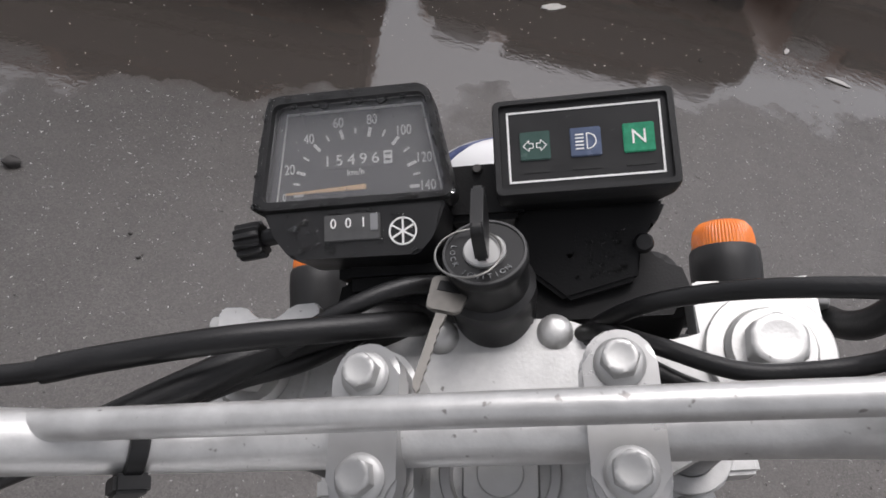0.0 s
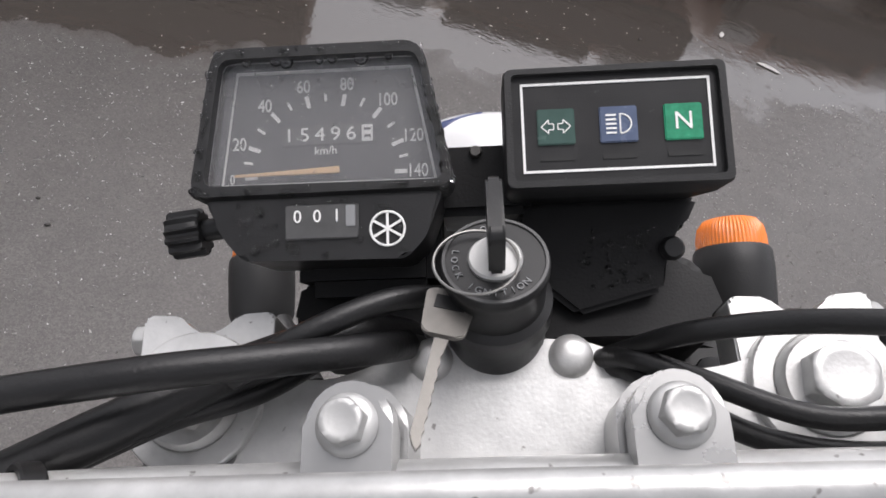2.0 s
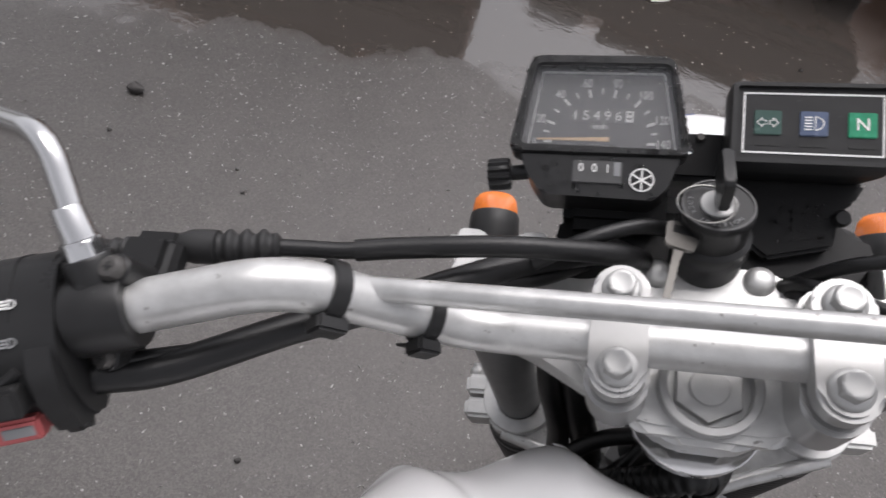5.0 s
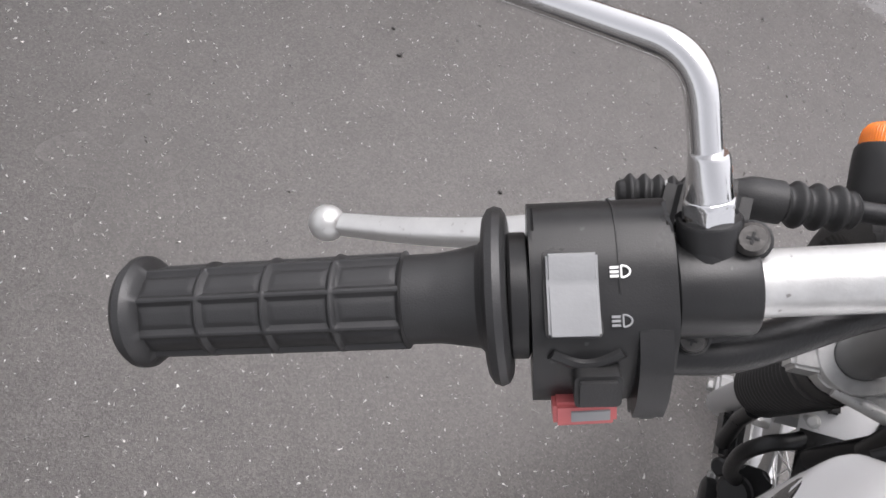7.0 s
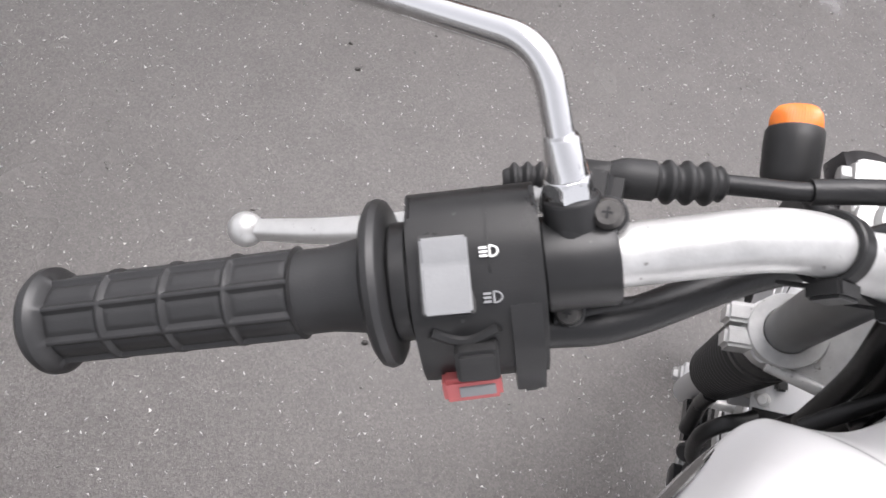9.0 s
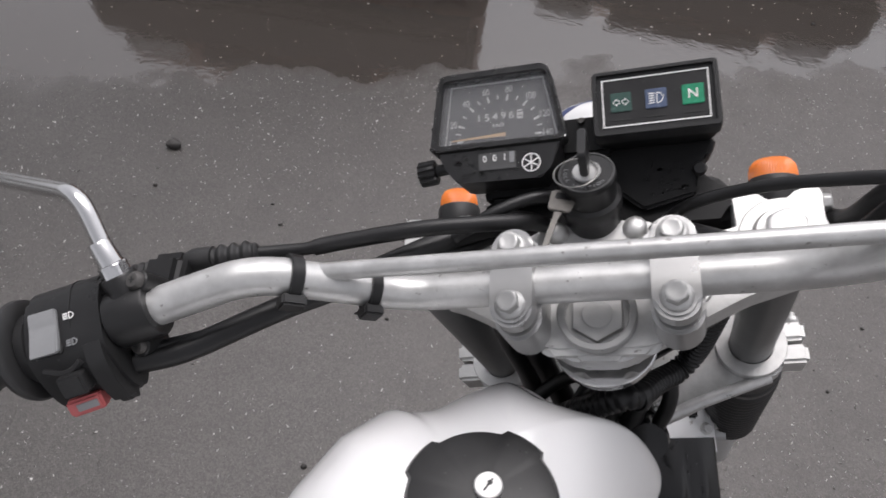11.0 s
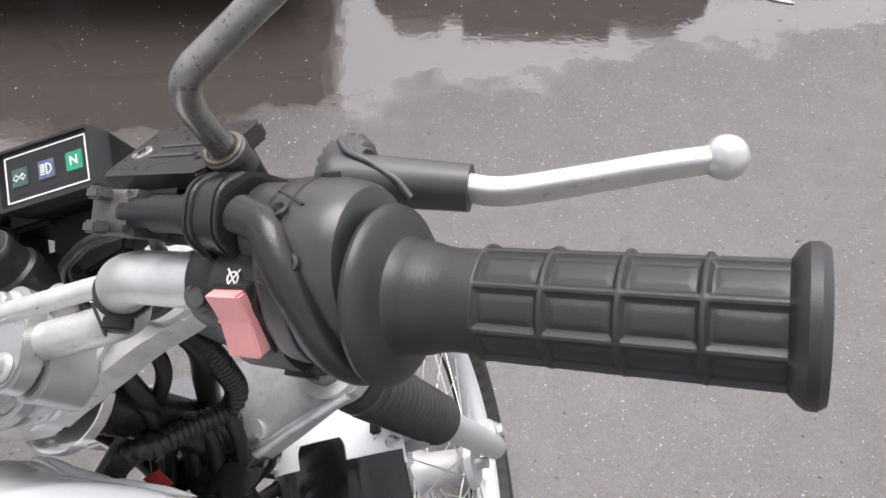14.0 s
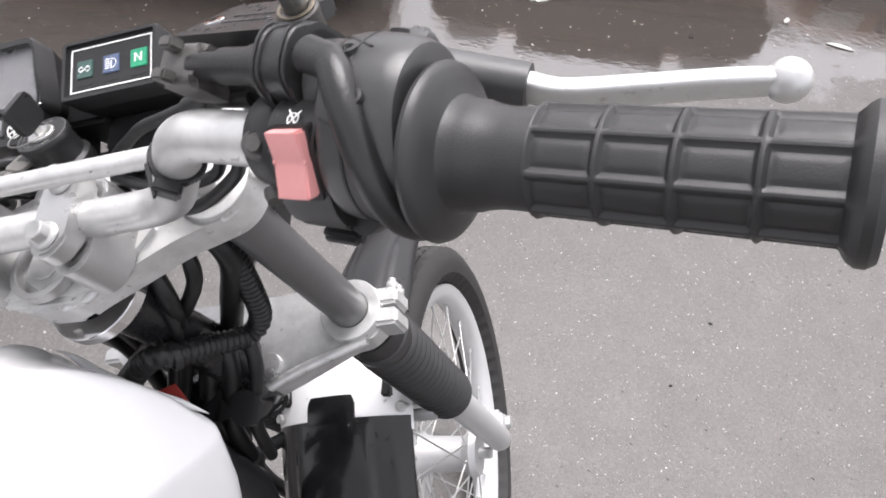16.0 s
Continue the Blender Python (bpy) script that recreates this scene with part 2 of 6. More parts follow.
def wet_asphalt():
    """Dark asphalt with fine stones, under a film of rain that stands in puddles further off."""
    m = bpy.data.materials.new("wet_asphalt")
    m.use_nodes = True
    nt = m.node_tree
    b = nt.nodes["Principled BSDF"]
    co = nt.nodes.new("ShaderNodeTexCoord")
    L = nt.links.new
    grit = node(nt, "ShaderNodeTexVoronoi", Scale=300.0)
    fine = node(nt, "ShaderNodeTexNoise", Scale=420.0, Detail=4.0, Roughness=0.75)
    mid = node(nt, "ShaderNodeTexNoise", Scale=9.0, Detail=6.0, Roughness=0.65)
    wide = node(nt, "ShaderNodeTexNoise", Scale=1.1, Detail=4.0)
    for n in (grit, fine, mid, wide):
        L(co.outputs["Object"], n.inputs["Vector"])
    ramp = nt.nodes.new("ShaderNodeValToRGB")
    ramp.color_ramp.elements[0].position, ramp.color_ramp.elements[0].color = 0.3, (0.052, 0.0485, 0.0455, 1)
    ramp.color_ramp.elements[1].position, ramp.color_ramp.elements[1].color = 0.72, (0.108, 0.1005, 0.0945, 1)
    e = ramp.color_ramp.elements.new(0.86)
    e.color = (0.175, 0.168, 0.161, 1)
    stone = nt.nodes.new("ShaderNodeSeparateColor")
    L(grit.outputs["Color"], stone.inputs[0])
    speckle = nt.nodes.new("ShaderNodeMath")
    speckle.operation = "MULTIPLY_ADD"
    speckle.inputs[1].default_value = 0.34
    L(stone.outputs[0], speckle.inputs[0])
    shift = nt.nodes.new("ShaderNodeMath")
    shift.operation = "SUBTRACT"
    shift.inputs[1].default_value = 0.17
    L(fine.outputs["Fac"], shift.inputs[0])
    L(shift.outputs[0], speckle.inputs[2])
    L(speckle.outputs[0], ramp.inputs["Fac"])
    stain = nt.nodes.new("ShaderNodeMapRange")
    stain.inputs["From Min"].default_value, stain.inputs["From Max"].default_value = 0.3, 0.7
    stain.inputs["To Min"].default_value, stain.inputs["To Max"].default_value = 0.89, 1.08
    L(mid.outputs["Fac"], stain.inputs["Value"])
    mul = nt.nodes.new("ShaderNodeMix")
    mul.data_type, mul.blend_type = "RGBA", "MULTIPLY"
    mul.inputs["Factor"].default_value = 1.0
    L(ramp.outputs[0], mul.inputs["A"])
    L(stain.outputs[0], mul.inputs["B"])
    # sky glare off the wet right side, painted in as a lighter base colour
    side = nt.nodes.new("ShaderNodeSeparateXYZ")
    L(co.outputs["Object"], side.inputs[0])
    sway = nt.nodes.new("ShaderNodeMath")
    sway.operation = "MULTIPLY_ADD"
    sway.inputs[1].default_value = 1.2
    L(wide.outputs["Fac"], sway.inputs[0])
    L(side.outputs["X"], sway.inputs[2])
    sky_glare = nt.nodes.new("ShaderNodeMapRange")
    sky_glare.interpolation_type = "SMOOTHSTEP"
    sky_glare.inputs["From Min"].default_value, sky_glare.inputs["From Max"].default_value = -0.9, 2.2
    sky_glare.inputs["To Min"].default_value, sky_glare.inputs["To Max"].default_value = 0.82, 1.30
    L(sway.outputs[0], sky_glare.inputs["Value"])
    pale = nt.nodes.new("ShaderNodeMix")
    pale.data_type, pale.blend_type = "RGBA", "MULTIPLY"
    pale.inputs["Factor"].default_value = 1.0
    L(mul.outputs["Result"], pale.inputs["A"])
    L(sky_glare.outputs[0], pale.inputs["B"])
    # standing water: a hollow in the road ahead, with a ragged shore
    sep = nt.nodes.new("ShaderNodeSeparateXYZ")
    L(co.outputs["Object"], sep.inputs[0])
    shore = node(nt, "ShaderNodeTexNoise", Scale=3.2, Detail=7.0, Roughness=0.62)
    L(co.outputs["Object"], shore.inputs["Vector"])
    a = nt.nodes.new("ShaderNodeMath")
    a.operation = "MULTIPLY_ADD"
    a.inputs[1].default_value, a.inputs[2].default_value = 0.9, -0.45
    L(shore.outputs["Fac"], a.inputs[0])
    yy = nt.nodes.new("ShaderNodeMath")
    yy.operation = "ADD"
    slant = nt.nodes.new("ShaderNodeMath")
    slant.operation = "MULTIPLY_ADD"
    slant.inputs[1].default_value = -0.26
    L(sep.outputs["X"], slant.inputs[0])
    L(sep.outputs["Y"], slant.inputs[2])
    L(slant.outputs[0], yy.inputs[0])
    L(a.outputs[0], yy.inputs[1])
    pool = nt.nodes.new("ShaderNodeMapRange")
    pool.inputs["From Min"].default_value, pool.inputs["From Max"].default_value = 1.76, 1.88
    L(yy.outputs[0], pool.inputs["Value"])
    deep = nt.nodes.new("ShaderNodeMix")
    deep.data_type = "RGBA"
    deep.inputs["B"].default_value = (0.060, 0.052, 0.046, 1)
    L(pool.outputs[0], deep.inputs["Factor"])
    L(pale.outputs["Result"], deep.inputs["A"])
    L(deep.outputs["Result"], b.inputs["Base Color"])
    film = nt.nodes.new("ShaderNodeMapRange")
    film.inputs["From Min"].default_value, film.inputs["From Max"].default_value = 0.35, 0.68
    film.inputs["To Min"].default_value, film.inputs["To Max"].default_value = 0.14, 0.30
    L(wide.outputs["Fac"], film.inputs["Value"])
    rough = nt.nodes.new("ShaderNodeMix")
    rough.data_type = "FLOAT"
    rough.inputs["B"].default_value = 0.05
    L(pool.outputs[0], rough.inputs["Factor"])
    L(film.outputs[0], rough.inputs["A"])
    L(rough.outputs["Result"], b.inputs["Roughness"])
    dry = nt.nodes.new("ShaderNodeMapRange")
    dry.inputs["To Min"].default_value, dry.inputs["To Max"].default_value = 0.42, 0.015
    L(pool.outputs[0], dry.inputs["Value"])
    add = nt.nodes.new("ShaderNodeMath")
    add.operation = "MULTIPLY_ADD"
    add.inputs[1].default_value = 0.35
    L(grit.outputs["Distance"], add.inputs[0])
    L(fine.outputs["Fac"], add.inputs[2])
    bu = node(nt, "ShaderNodeBump", Distance=0.0022)
    L(dry.outputs[0], bu.inputs["Strength"])
    L(add.outputs[0], bu.inputs["Height"])
    # slow ripples bend what the puddle mirrors
    wave = node(nt, "ShaderNodeTexNoise", Scale=7.0, Detail=4.0, Roughness=0.7)
    L(co.outputs["Object"], wave.inputs["Vector"])
    ripple = node(nt, "ShaderNodeBump", Strength=0.08, Distance=0.02)
    L(wave.outputs["Fac"], ripple.inputs["Height"])
    L(bu.outputs[0], ripple.inputs["Normal"])
    L(ripple.outputs[0], b.inputs["Normal"])
    sheen = nt.nodes.new("ShaderNodeMapRange")
    sheen.inputs["To Min"].default_value, sheen.inputs["To Max"].default_value = 1.42, 2.1
    L(pool.outputs[0], sheen.inputs["Value"])
    L(sheen.outputs[0], b.inputs["IOR"])
    return m


ASPHALT = wet_asphalt()

# ---- frames of reference: fork and instruments, handlebar, bike body ----
FORK = Matrix(((0.93363, -0.07839, -0.34954, 0.0665), (-0.03305, 0.95275, -0.30196, 0.11225), (0.3567, 0.29347, 0.88693, 1.0945), (0, 0, 0, 1)))
BAR = FORK @ pose(0, 0, 0, 0, -2.2, 0)
LOW = FORK @ pose(0.1065, 0.030, 0, 0, 0, 2.6) @ pose(-0.1065, -0.034, 0)
BODY = pose(0.0932, 0.1292, 1.0262, 0, -9.32, -30.8)
PLACED = {}


# ---- mesh helpers ----
def done(bm, smooth=40.0):
    bmesh.ops.recalc_face_normals(bm, faces=bm.faces)
    for f in bm.faces:
        f.smooth = True
    for e in bm.edges:
        if len(e.link_faces) == 2 and e.calc_face_angle(0) > radians(smooth):
            e.smooth = False
    return bm


def part(name, bm, material, parent=None, label="", at=None, smooth=40.0):
    """Links a bmesh as one mesh object under a thing or a part, at the frame of reference given."""
    done(bm, smooth)
    me = bpy.data.meshes.new(name)
    bm.to_mesh(me)
    bm.free()
    me.materials.append(material)
    return hang(new(name, me), parent, label, at)


def hang(ob, parent=None, label="", at=None):
    m = at if at is not None else Matrix()
    ob.matrix_basis = m
    PLACED[ob.name] = m
    if parent:
        ob.parent = parent
        ob.matrix_parent_inverse = PLACED[parent.name].inverted()
    if label:
        ob["label"] = label
    return ob


def thing(name, label, category, at=None, group="", kind=""):
    ob = hang(new(name), None, "", at)
    return tagged(ob, label, category, group, kind)


def join(*meshes):
    """One bmesh from several."""
    out = bmesh.new()
    for bm in meshes:
        me = bpy.data.meshes.new("tmp")
        bm.to_mesh(me)
        bm.free()
        out.from_mesh(me)
        bpy.data.meshes.remove(me)
    return out


def moved(bm, m):
    bmesh.ops.transform(bm, matrix=m, verts=bm.verts)
    return bm


def axis_pose(origin, direction, up=(0, 0, 1)):
    """A pose whose z runs along direction, with x across up."""
    z = Vector(direction).normalized()
    x = Vector(up).cross(z)
    if x.length < 1e-4:
        x = Vector((1, 0, 0)).cross(z) if abs(z.x) < 0.9 else Vector((0, 1, 0)).cross(z)
    x.normalize()
    y = z.cross(x)
    return Matrix(((x.x, y.x, z.x, origin[0]), (x.y, y.y, z.y, origin[1]), (x.z, y.z, z.z, origin[2]), (0, 0, 0, 1)))


def lathe(profile, m=None, seg=32, bumps=None):
    """Turns (radius, height) pairs about z. bumps(angle, height): an added radius."""
    bm = bmesh.new()
    rings = []
    for r, h in profile:
        if r < 1e-6:
            rings.append([bm.verts.new((0, 0, h))])
        else:
            ring = []
            for k in range(seg):
                a = math.tau * k / seg
                rad = r + (bumps(a, h) if bumps else 0)
                ring.append(bm.verts.new((rad * math.cos(a), rad * math.sin(a), h)))
            rings.append(ring)
    for a, b in zip(rings, rings[1:]):
        for k in range(seg):
            j = (k + 1) % seg
            if len(a) == 1 and len(b) == 1:
                continue
            if len(a) == 1:
                bm.faces.new((a[0], b[k], b[j]))
            elif len(b) == 1:
                bm.faces.new((a[k], a[j], b[0]))
            else:
                bm.faces.new((a[k], a[j], b[j], b[k]))
    for ring, flip in ((rings[0], True), (rings[-1], False)):
        if len(ring) > 1:
            bm.faces.new(ring[::-1] if flip else ring)
    return moved(bm, m) if m else bm


def drum(r, h, m=None, seg=32, edge=0.0008):
    """A closed cylinder with softened edges, from z = 0 to h."""
    e = min(edge, h / 3, r / 3)
    return lathe([(0, 0), (r - e, 0), (r, e), (r, h - e), (r - e, h), (0, h)], m, seg)


def washer(r0, r1, h, m=None, seg=32):
    e = min(0.0006, h / 3, (r1 - r0) / 3)
    prof = [(r0, 0), (r1 - e, 0), (r1, e), (r1, h - e), (r1 - e, h), (r0 + e, h), (r0, h - e)]
    bm = bmesh.new()
    rings = [[bm.verts.new((r * math.cos(math.tau * k / seg), r * math.sin(math.tau * k / seg), z)) for k in range(seg)] for r, z in prof]
    for a, b in zip(rings, rings[1:] + rings[:1]):
        for k in range(seg):
            j = (k + 1) % seg
            bm.faces.new((a[k], a[j], b[j], b[k]))
    return moved(bm, m) if m else bm


def rounded(points, radius, steps=8):
    """A line through corners, each rounded with the radius given."""
    pts = [Vector(p) for p in points]
    out = [pts[0]]
    for a, b, c in zip(pts, pts[1:], pts[2:]):
        u, v = (a - b), (c - b)
        half = u.angle(v) / 2
        cut = min(radius / max(math.tan(half), 1e-3), u.length * 0.48, v.length * 0.48)
        p, q = b + u.normalized() * cut, b + v.normalized() * cut
        for k in range(steps + 1):
            t = k / steps
            out.append((1 - t) ** 2 * p + 2 * t * (1 - t) * b + t * t * q)
    out.append(pts[-1])
    return out


def spline(points, per=10):
    """A smooth line through all the points."""
    p = [Vector(q) for q in points]
    p = [2 * p[0] - p[1]] + p + [2 * p[-1] - p[-2]]
    out = []
    for a, b, c, d in zip(p, p[1:], p[2:], p[3:]):
        for k in range(per):
            t = k / per
            out.append(0.5 * (2 * b + (c - a) * t + (2 * a - 5 * b + 4 * c - d) * t * t + (3 * b - a - 3 * c + d) * t ** 3))
    return out + [p[-2]]


def tube(line, radius, seg=16, flat=1.0, up=None):
    """A swept tube; radius: a number or a function of the share of its length. flat: its height to its width."""
    bm = bmesh.new()
    pts = [Vector(p) for p in line]
    far = [0.0]
    for a, b in zip(pts, pts[1:]):
        far.append(far[-1] + (b - a).length)
    side, rings = None, []
    for n, p in enumerate(pts):
        way = (pts[min(n + 1, len(pts) - 1)] - pts[max(n - 1, 0)]).normalized()
        if up is not None:
            side = Vector(up).cross(way).normalized()
        elif side is None:
            side = way.orthogonal().normalized()
        else:
            side = (side - way * side.dot(way)).normalized()
        other = way.cross(side)
        r = radius(far[n] / far[-1]) if callable(radius) else radius
        rings.append([bm.verts.new(p + side * (r * math.cos(math.tau * k / seg)) + other * (r * flat * math.sin(math.tau * k / seg))) for k in range(seg)])
    for a, b in zip(rings, rings[1:]):
        for k in range(seg):
            j = (k + 1) % seg
            bm.faces.new((a[k], a[j], b[j], b[k]))
    bm.faces.new(rings[0][::-1])
    bm.faces.new(rings[-1])
    return bm


def prism(outline, z0, z1, edge=0.0015, m=None, segments=2):
    """An outline in x and y, raised from z0 to z1, with softened edges."""
    bm = bmesh.new()
    low = [bm.verts.new((x, y, z0)) for x, y in outline]
    high = [bm.verts.new((x, y, z1)) for x, y in outline]
    bm.faces.new(low[::-1])
    bm.faces.new(high)
    n = len(outline)
    for k in range(n):
        bm.faces.new((low[k], low[(k + 1) % n], high[(k + 1) % n], high[k]))
    if edge:
        rims = list(bm.edges) if n < 12 else [e for e in bm.edges if abs(e.verts[0].co.z - e.verts[1].co.z) < 1e-7]
        bmesh.ops.bevel(bm, geom=rims, offset=edge, segments=segments, affect="EDGES", clamp_overlap=True)
    return moved(bm, m) if m else bm


def box(x0, x1, y0, y1, z0, z1, edge=0.0015, m=None, segments=2):
    return prism([(x0, y0), (x1, y0), (x1, y1), (x0, y1)], z0, z1, edge, m, segments)


def round_outline(points, radius, steps=5):
    """A closed outline with rounded corners."""
    pts = [Vector((x, y)) for x, y in points]
    out = []
    n = len(pts)
    for k in range(n):
        a, b, c = pts[k - 1], pts[k], pts[(k + 1) % n]
        u, v = a - b, c - b
        cut = min(radius, u.length * 0.45, v.length * 0.45)
        p, q = b + u.normalized() * cut, b + v.normalized() * cut
        for s in range(steps + 1):
            t = s / steps
            w = (1 - t) ** 2 * p + 2 * t * (1 - t) * b + t * t * q
            out.append((w.x, w.y))
    return out


def stadium(cx, cy, half_w, half_l, steps=10):
    """A slot outline, long in y."""
    out = []
    for k in range(steps + 1):
        a = math.pi * k / steps
        out.append((cx + half_w * math.cos(a), cy + half_l - half_w + half_w * math.sin(a)))
    for k in range(steps + 1):
        a = math.pi + math.pi * k / steps
        out.append((cx + half_w * math.cos(a), cy - half_l + half_w + half_w * math.sin(a)))
    return out


def hexagon(r, h, m=None, turn=0.0):
    out = [(r * math.cos(turn + math.tau * k / 6), r * math.sin(turn + math.tau * k / 6)) for k in range(6)]
    return prism(out, 0, h, min(0.0007, h / 4), m, 1)


def nut_mesh(r, h, m, turn=0.0, seg=48):
    """A hexagon head whose corners are turned off in a cone at the top, with a dished face."""
    bm = bmesh.new()
    rings = []
    for share, z in ((1.0, 0.0), (1.0, 0.70), (0.955, 0.84), (0.895, 0.94), (0.82, 0.99), (0.62, 1.0), (0.56, 0.985)):
        ring = []
        for k in range(seg):
            a = math.tau * k / seg
            flat = 0.866 * r / math.cos((a - turn) % (math.pi / 3) - math.pi / 6)
            rad = min(flat, share * r * 1.0)
            ring.append(bm.verts.new((rad * math.cos(a), rad * math.sin(a), z * h)))
        rings.append(ring)
    for a, b in zip(rings, rings[1:]):
        for k in range(seg):
            bm.faces.new((a[k], a[(k + 1) % seg], b[(k + 1) % seg], b[k]))
    bm.faces.new(rings[0][::-1])
    bm.faces.new(rings[-1])
    return moved(bm, m)


def bolt_mesh(r, h, m, turn=0.0):
    """A hexagon head on a flange that slopes away."""
    return join(lathe([(0, 0), (r * 1.24, 0), (r * 1.26, h * 0.06), (r * 1.20, h * 0.13), (r * 0.95, h * 0.24), (0, h * 0.24)], m, 36), nut_mesh(r, h, m, turn))


def screw_mesh(r, h, m):
    """A cross-headed screw."""
    head = lathe([(0, 0), (r, 0), (r, h * 0.5), (r * 0.75, h), (0, h)], m, 20)
    return head


def cross_mesh(r, h, m):
    """The bright cross slot in a screw's head."""
    return join(box(-r * 0.45, r * 0.45, -r * 0.10, r * 0.10, h, h + 0.0003, 0, m), box(-r * 0.10, r * 0.10, -r * 0.45, r * 0.45, h + 0.0001, h + 0.0004, 0, m))


def words(name, text, size, m, material, parent, at, depth=0.00025, wide=1.0):
    """Built-in lettering as a thin mesh, centred on the pose m."""
    cu = bpy.data.curves.new(name, "FONT")
    cu.body, cu.size, cu.extrude, cu.align_x, cu.align_y = text, size, depth, "CENTER", "CENTER"
    ob = bpy.data.objects.new(name, cu)
    me = bpy.data.meshes.new_from_object(ob)
    bpy.data.objects.remove(ob)
    bm = bmesh.new()
    bm.from_mesh(me)
    bpy.data.meshes.remove(me)
    moved(bm, m @ Matrix.Diagonal((wide, 1, 1, 1)))
    return part(name, bm, material, parent, "", at, 30)

# ---- ground ----
ground_mesh = bmesh.new()
g0 = [ground_mesh.verts.new(p) for p in ((-250, -250, 0), (250, -250, 0), (250, 250, 0), (-250, 250, 0))]
ground_mesh.faces.new(g0)
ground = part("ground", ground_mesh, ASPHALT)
tagged(ground, "dark wet asphalt with puddles of rain water", "ground", kind="structure")


def car(name, label, at, length, width, height, hood, hood_height, paint):
    """A parked car: x across, y from its front face (0) backwards to length, z up."""
    t = thing(name, label, "car", at, "parked cars")
    w = width / 2
    side = [(0.05, 0.28), (0.0, 0.45), (0.05, hood_height - 0.06), (0.12, hood_height), (hood, hood_height + 0.12), (hood + 0.55 * (height - hood_height), height - 0.05),
            (hood + 0.62 * (height - hood_height) + 0.2, height), (length - 0.55, height - 0.02), (length - 0.1, hood_height + 0.25), (length, 0.6), (length - 0.06, 0.28)]
    bm = bmesh.new()
    rows = []
    for share, inset in ((-1.0, 0.05), (-0.93, 0.0), (-0.6, 0.0), (0.0, 0.0), (0.6, 0.0), (0.93, 0.0), (1.0, 0.05)):
        row = []
        for y, z in side:
            narrow = 1 - 0.16 * max(0.0, (z - hood_height) / max(0.1, height - hood_height))
            bow = 0.10 * share * share if y < 0.2 else 0.0
            drop = 0.05 if abs(share) == 1.0 else 0.0
            row.append(bm.verts.new((share * w * narrow, y + bow + (inset if y < 0.3 else 0), z - (drop if z > 0.5 else 0))))
        rows.append(row)
    for a, b in zip(rows, rows[1:]):
        for k in range(len(side)):
            j = (k + 1) % len(side)
            bm.faces.new((a[k], b[k], b[j], a[j]))
    bm.faces.new(rows[0])
    bm.faces.new(rows[-1][::-1])
    body = part("body", bm, paint, t, "", at, 50)
    part("bumper", box(-w * 0.97, w * 0.97, -0.06, 0.14, 0.24, 0.50, 0.04, None, 3), CARTRIM, t, "black plastic bumper", at)
    part("grille", box(-w * 0.45, w * 0.45, -0.004, 0.05, 0.54, 0.54 + 0.10, 0.01), CARTRIM, t, "", at)
    for s in (-1, 1):
        part("headlight", box(s * w * 0.72 - 0.15, s * w * 0.72 + 0.15, 0.03, 0.20, 0.53, 0.66, 0.03, None, 3), LENS, t, "clear lamp lens", at)
        for y in (0.75, length - 0.8):
            wheel = part("wheel", lathe([(0, -0.08), (0.19, -0.09), (0.27, -0.10), (0.305, -0.07), (0.31, 0), (0.305, 0.07), (0.27, 0.10), (0, 0.10)], pose(s * (w - 0.11), y, 0.31, 0, 90, 0), 28), TYRE, t, "", at)
            part("rim", lathe([(0, 0.0), (0.05, 0.02), (0.12, 0.005), (0.185, 0.015), (0.19, 0.0)], pose(s * (w - 0.005), y, 0.31, 0, 90 * s, 0), 24), RIM, wheel, "", at)
    y0, y1 = hood + 0.05, hood + 0.52 * (height - hood_height)
    ws = bmesh.new()
    ww = w * 0.80
    z0, z1 = hood_height + 0.16, height - 0.10
    vs = [ws.verts.new(p) for p in ((-ww, y0 - 0.015, z0), (ww, y0 - 0.015, z0), (ww * 0.9, y1 - 0.015, z1), (-ww * 0.9, y1 - 0.015, z1))]
    top = [ws.verts.new(v.co + Vector((0, -0.01, 0.012))) for v in vs]
    ws.faces.new(top)
    ws.faces.new(vs[::-1])
    for k in range(4):
        ws.faces.new((vs[k], vs[(k + 1) % 4], top[(k + 1) % 4], top[k]))
    part("windscreen", ws, CARGLASS, t, "", at)
    return t


car("car", "dark brown car with a black bumper parked on wet asphalt", pose(-0.87, 2.50, 0), 4.2, 1.76, 1.50, 0.95, 0.80, CARPAINT)
car("car", "dark brown low car with a rounded bonnet parked on wet asphalt", pose(1.10, 3.36, 0, 0, 0, -3), 4.0, 1.86, 1.38, 1.0, 0.66, CARPAINT)
car("car", "dark brown car parked beyond the puddle on wet asphalt", pose(3.45, 4.10, 0), 4.1, 1.74, 1.46, 0.98, 0.76, CARPAINT)

# ---- motorcycle ----
base = pose(0.15, 0.15, 0)
bike = thing("motorcycle", "white and silver trail motorcycle wet with rain on asphalt", "motorcycle", base)

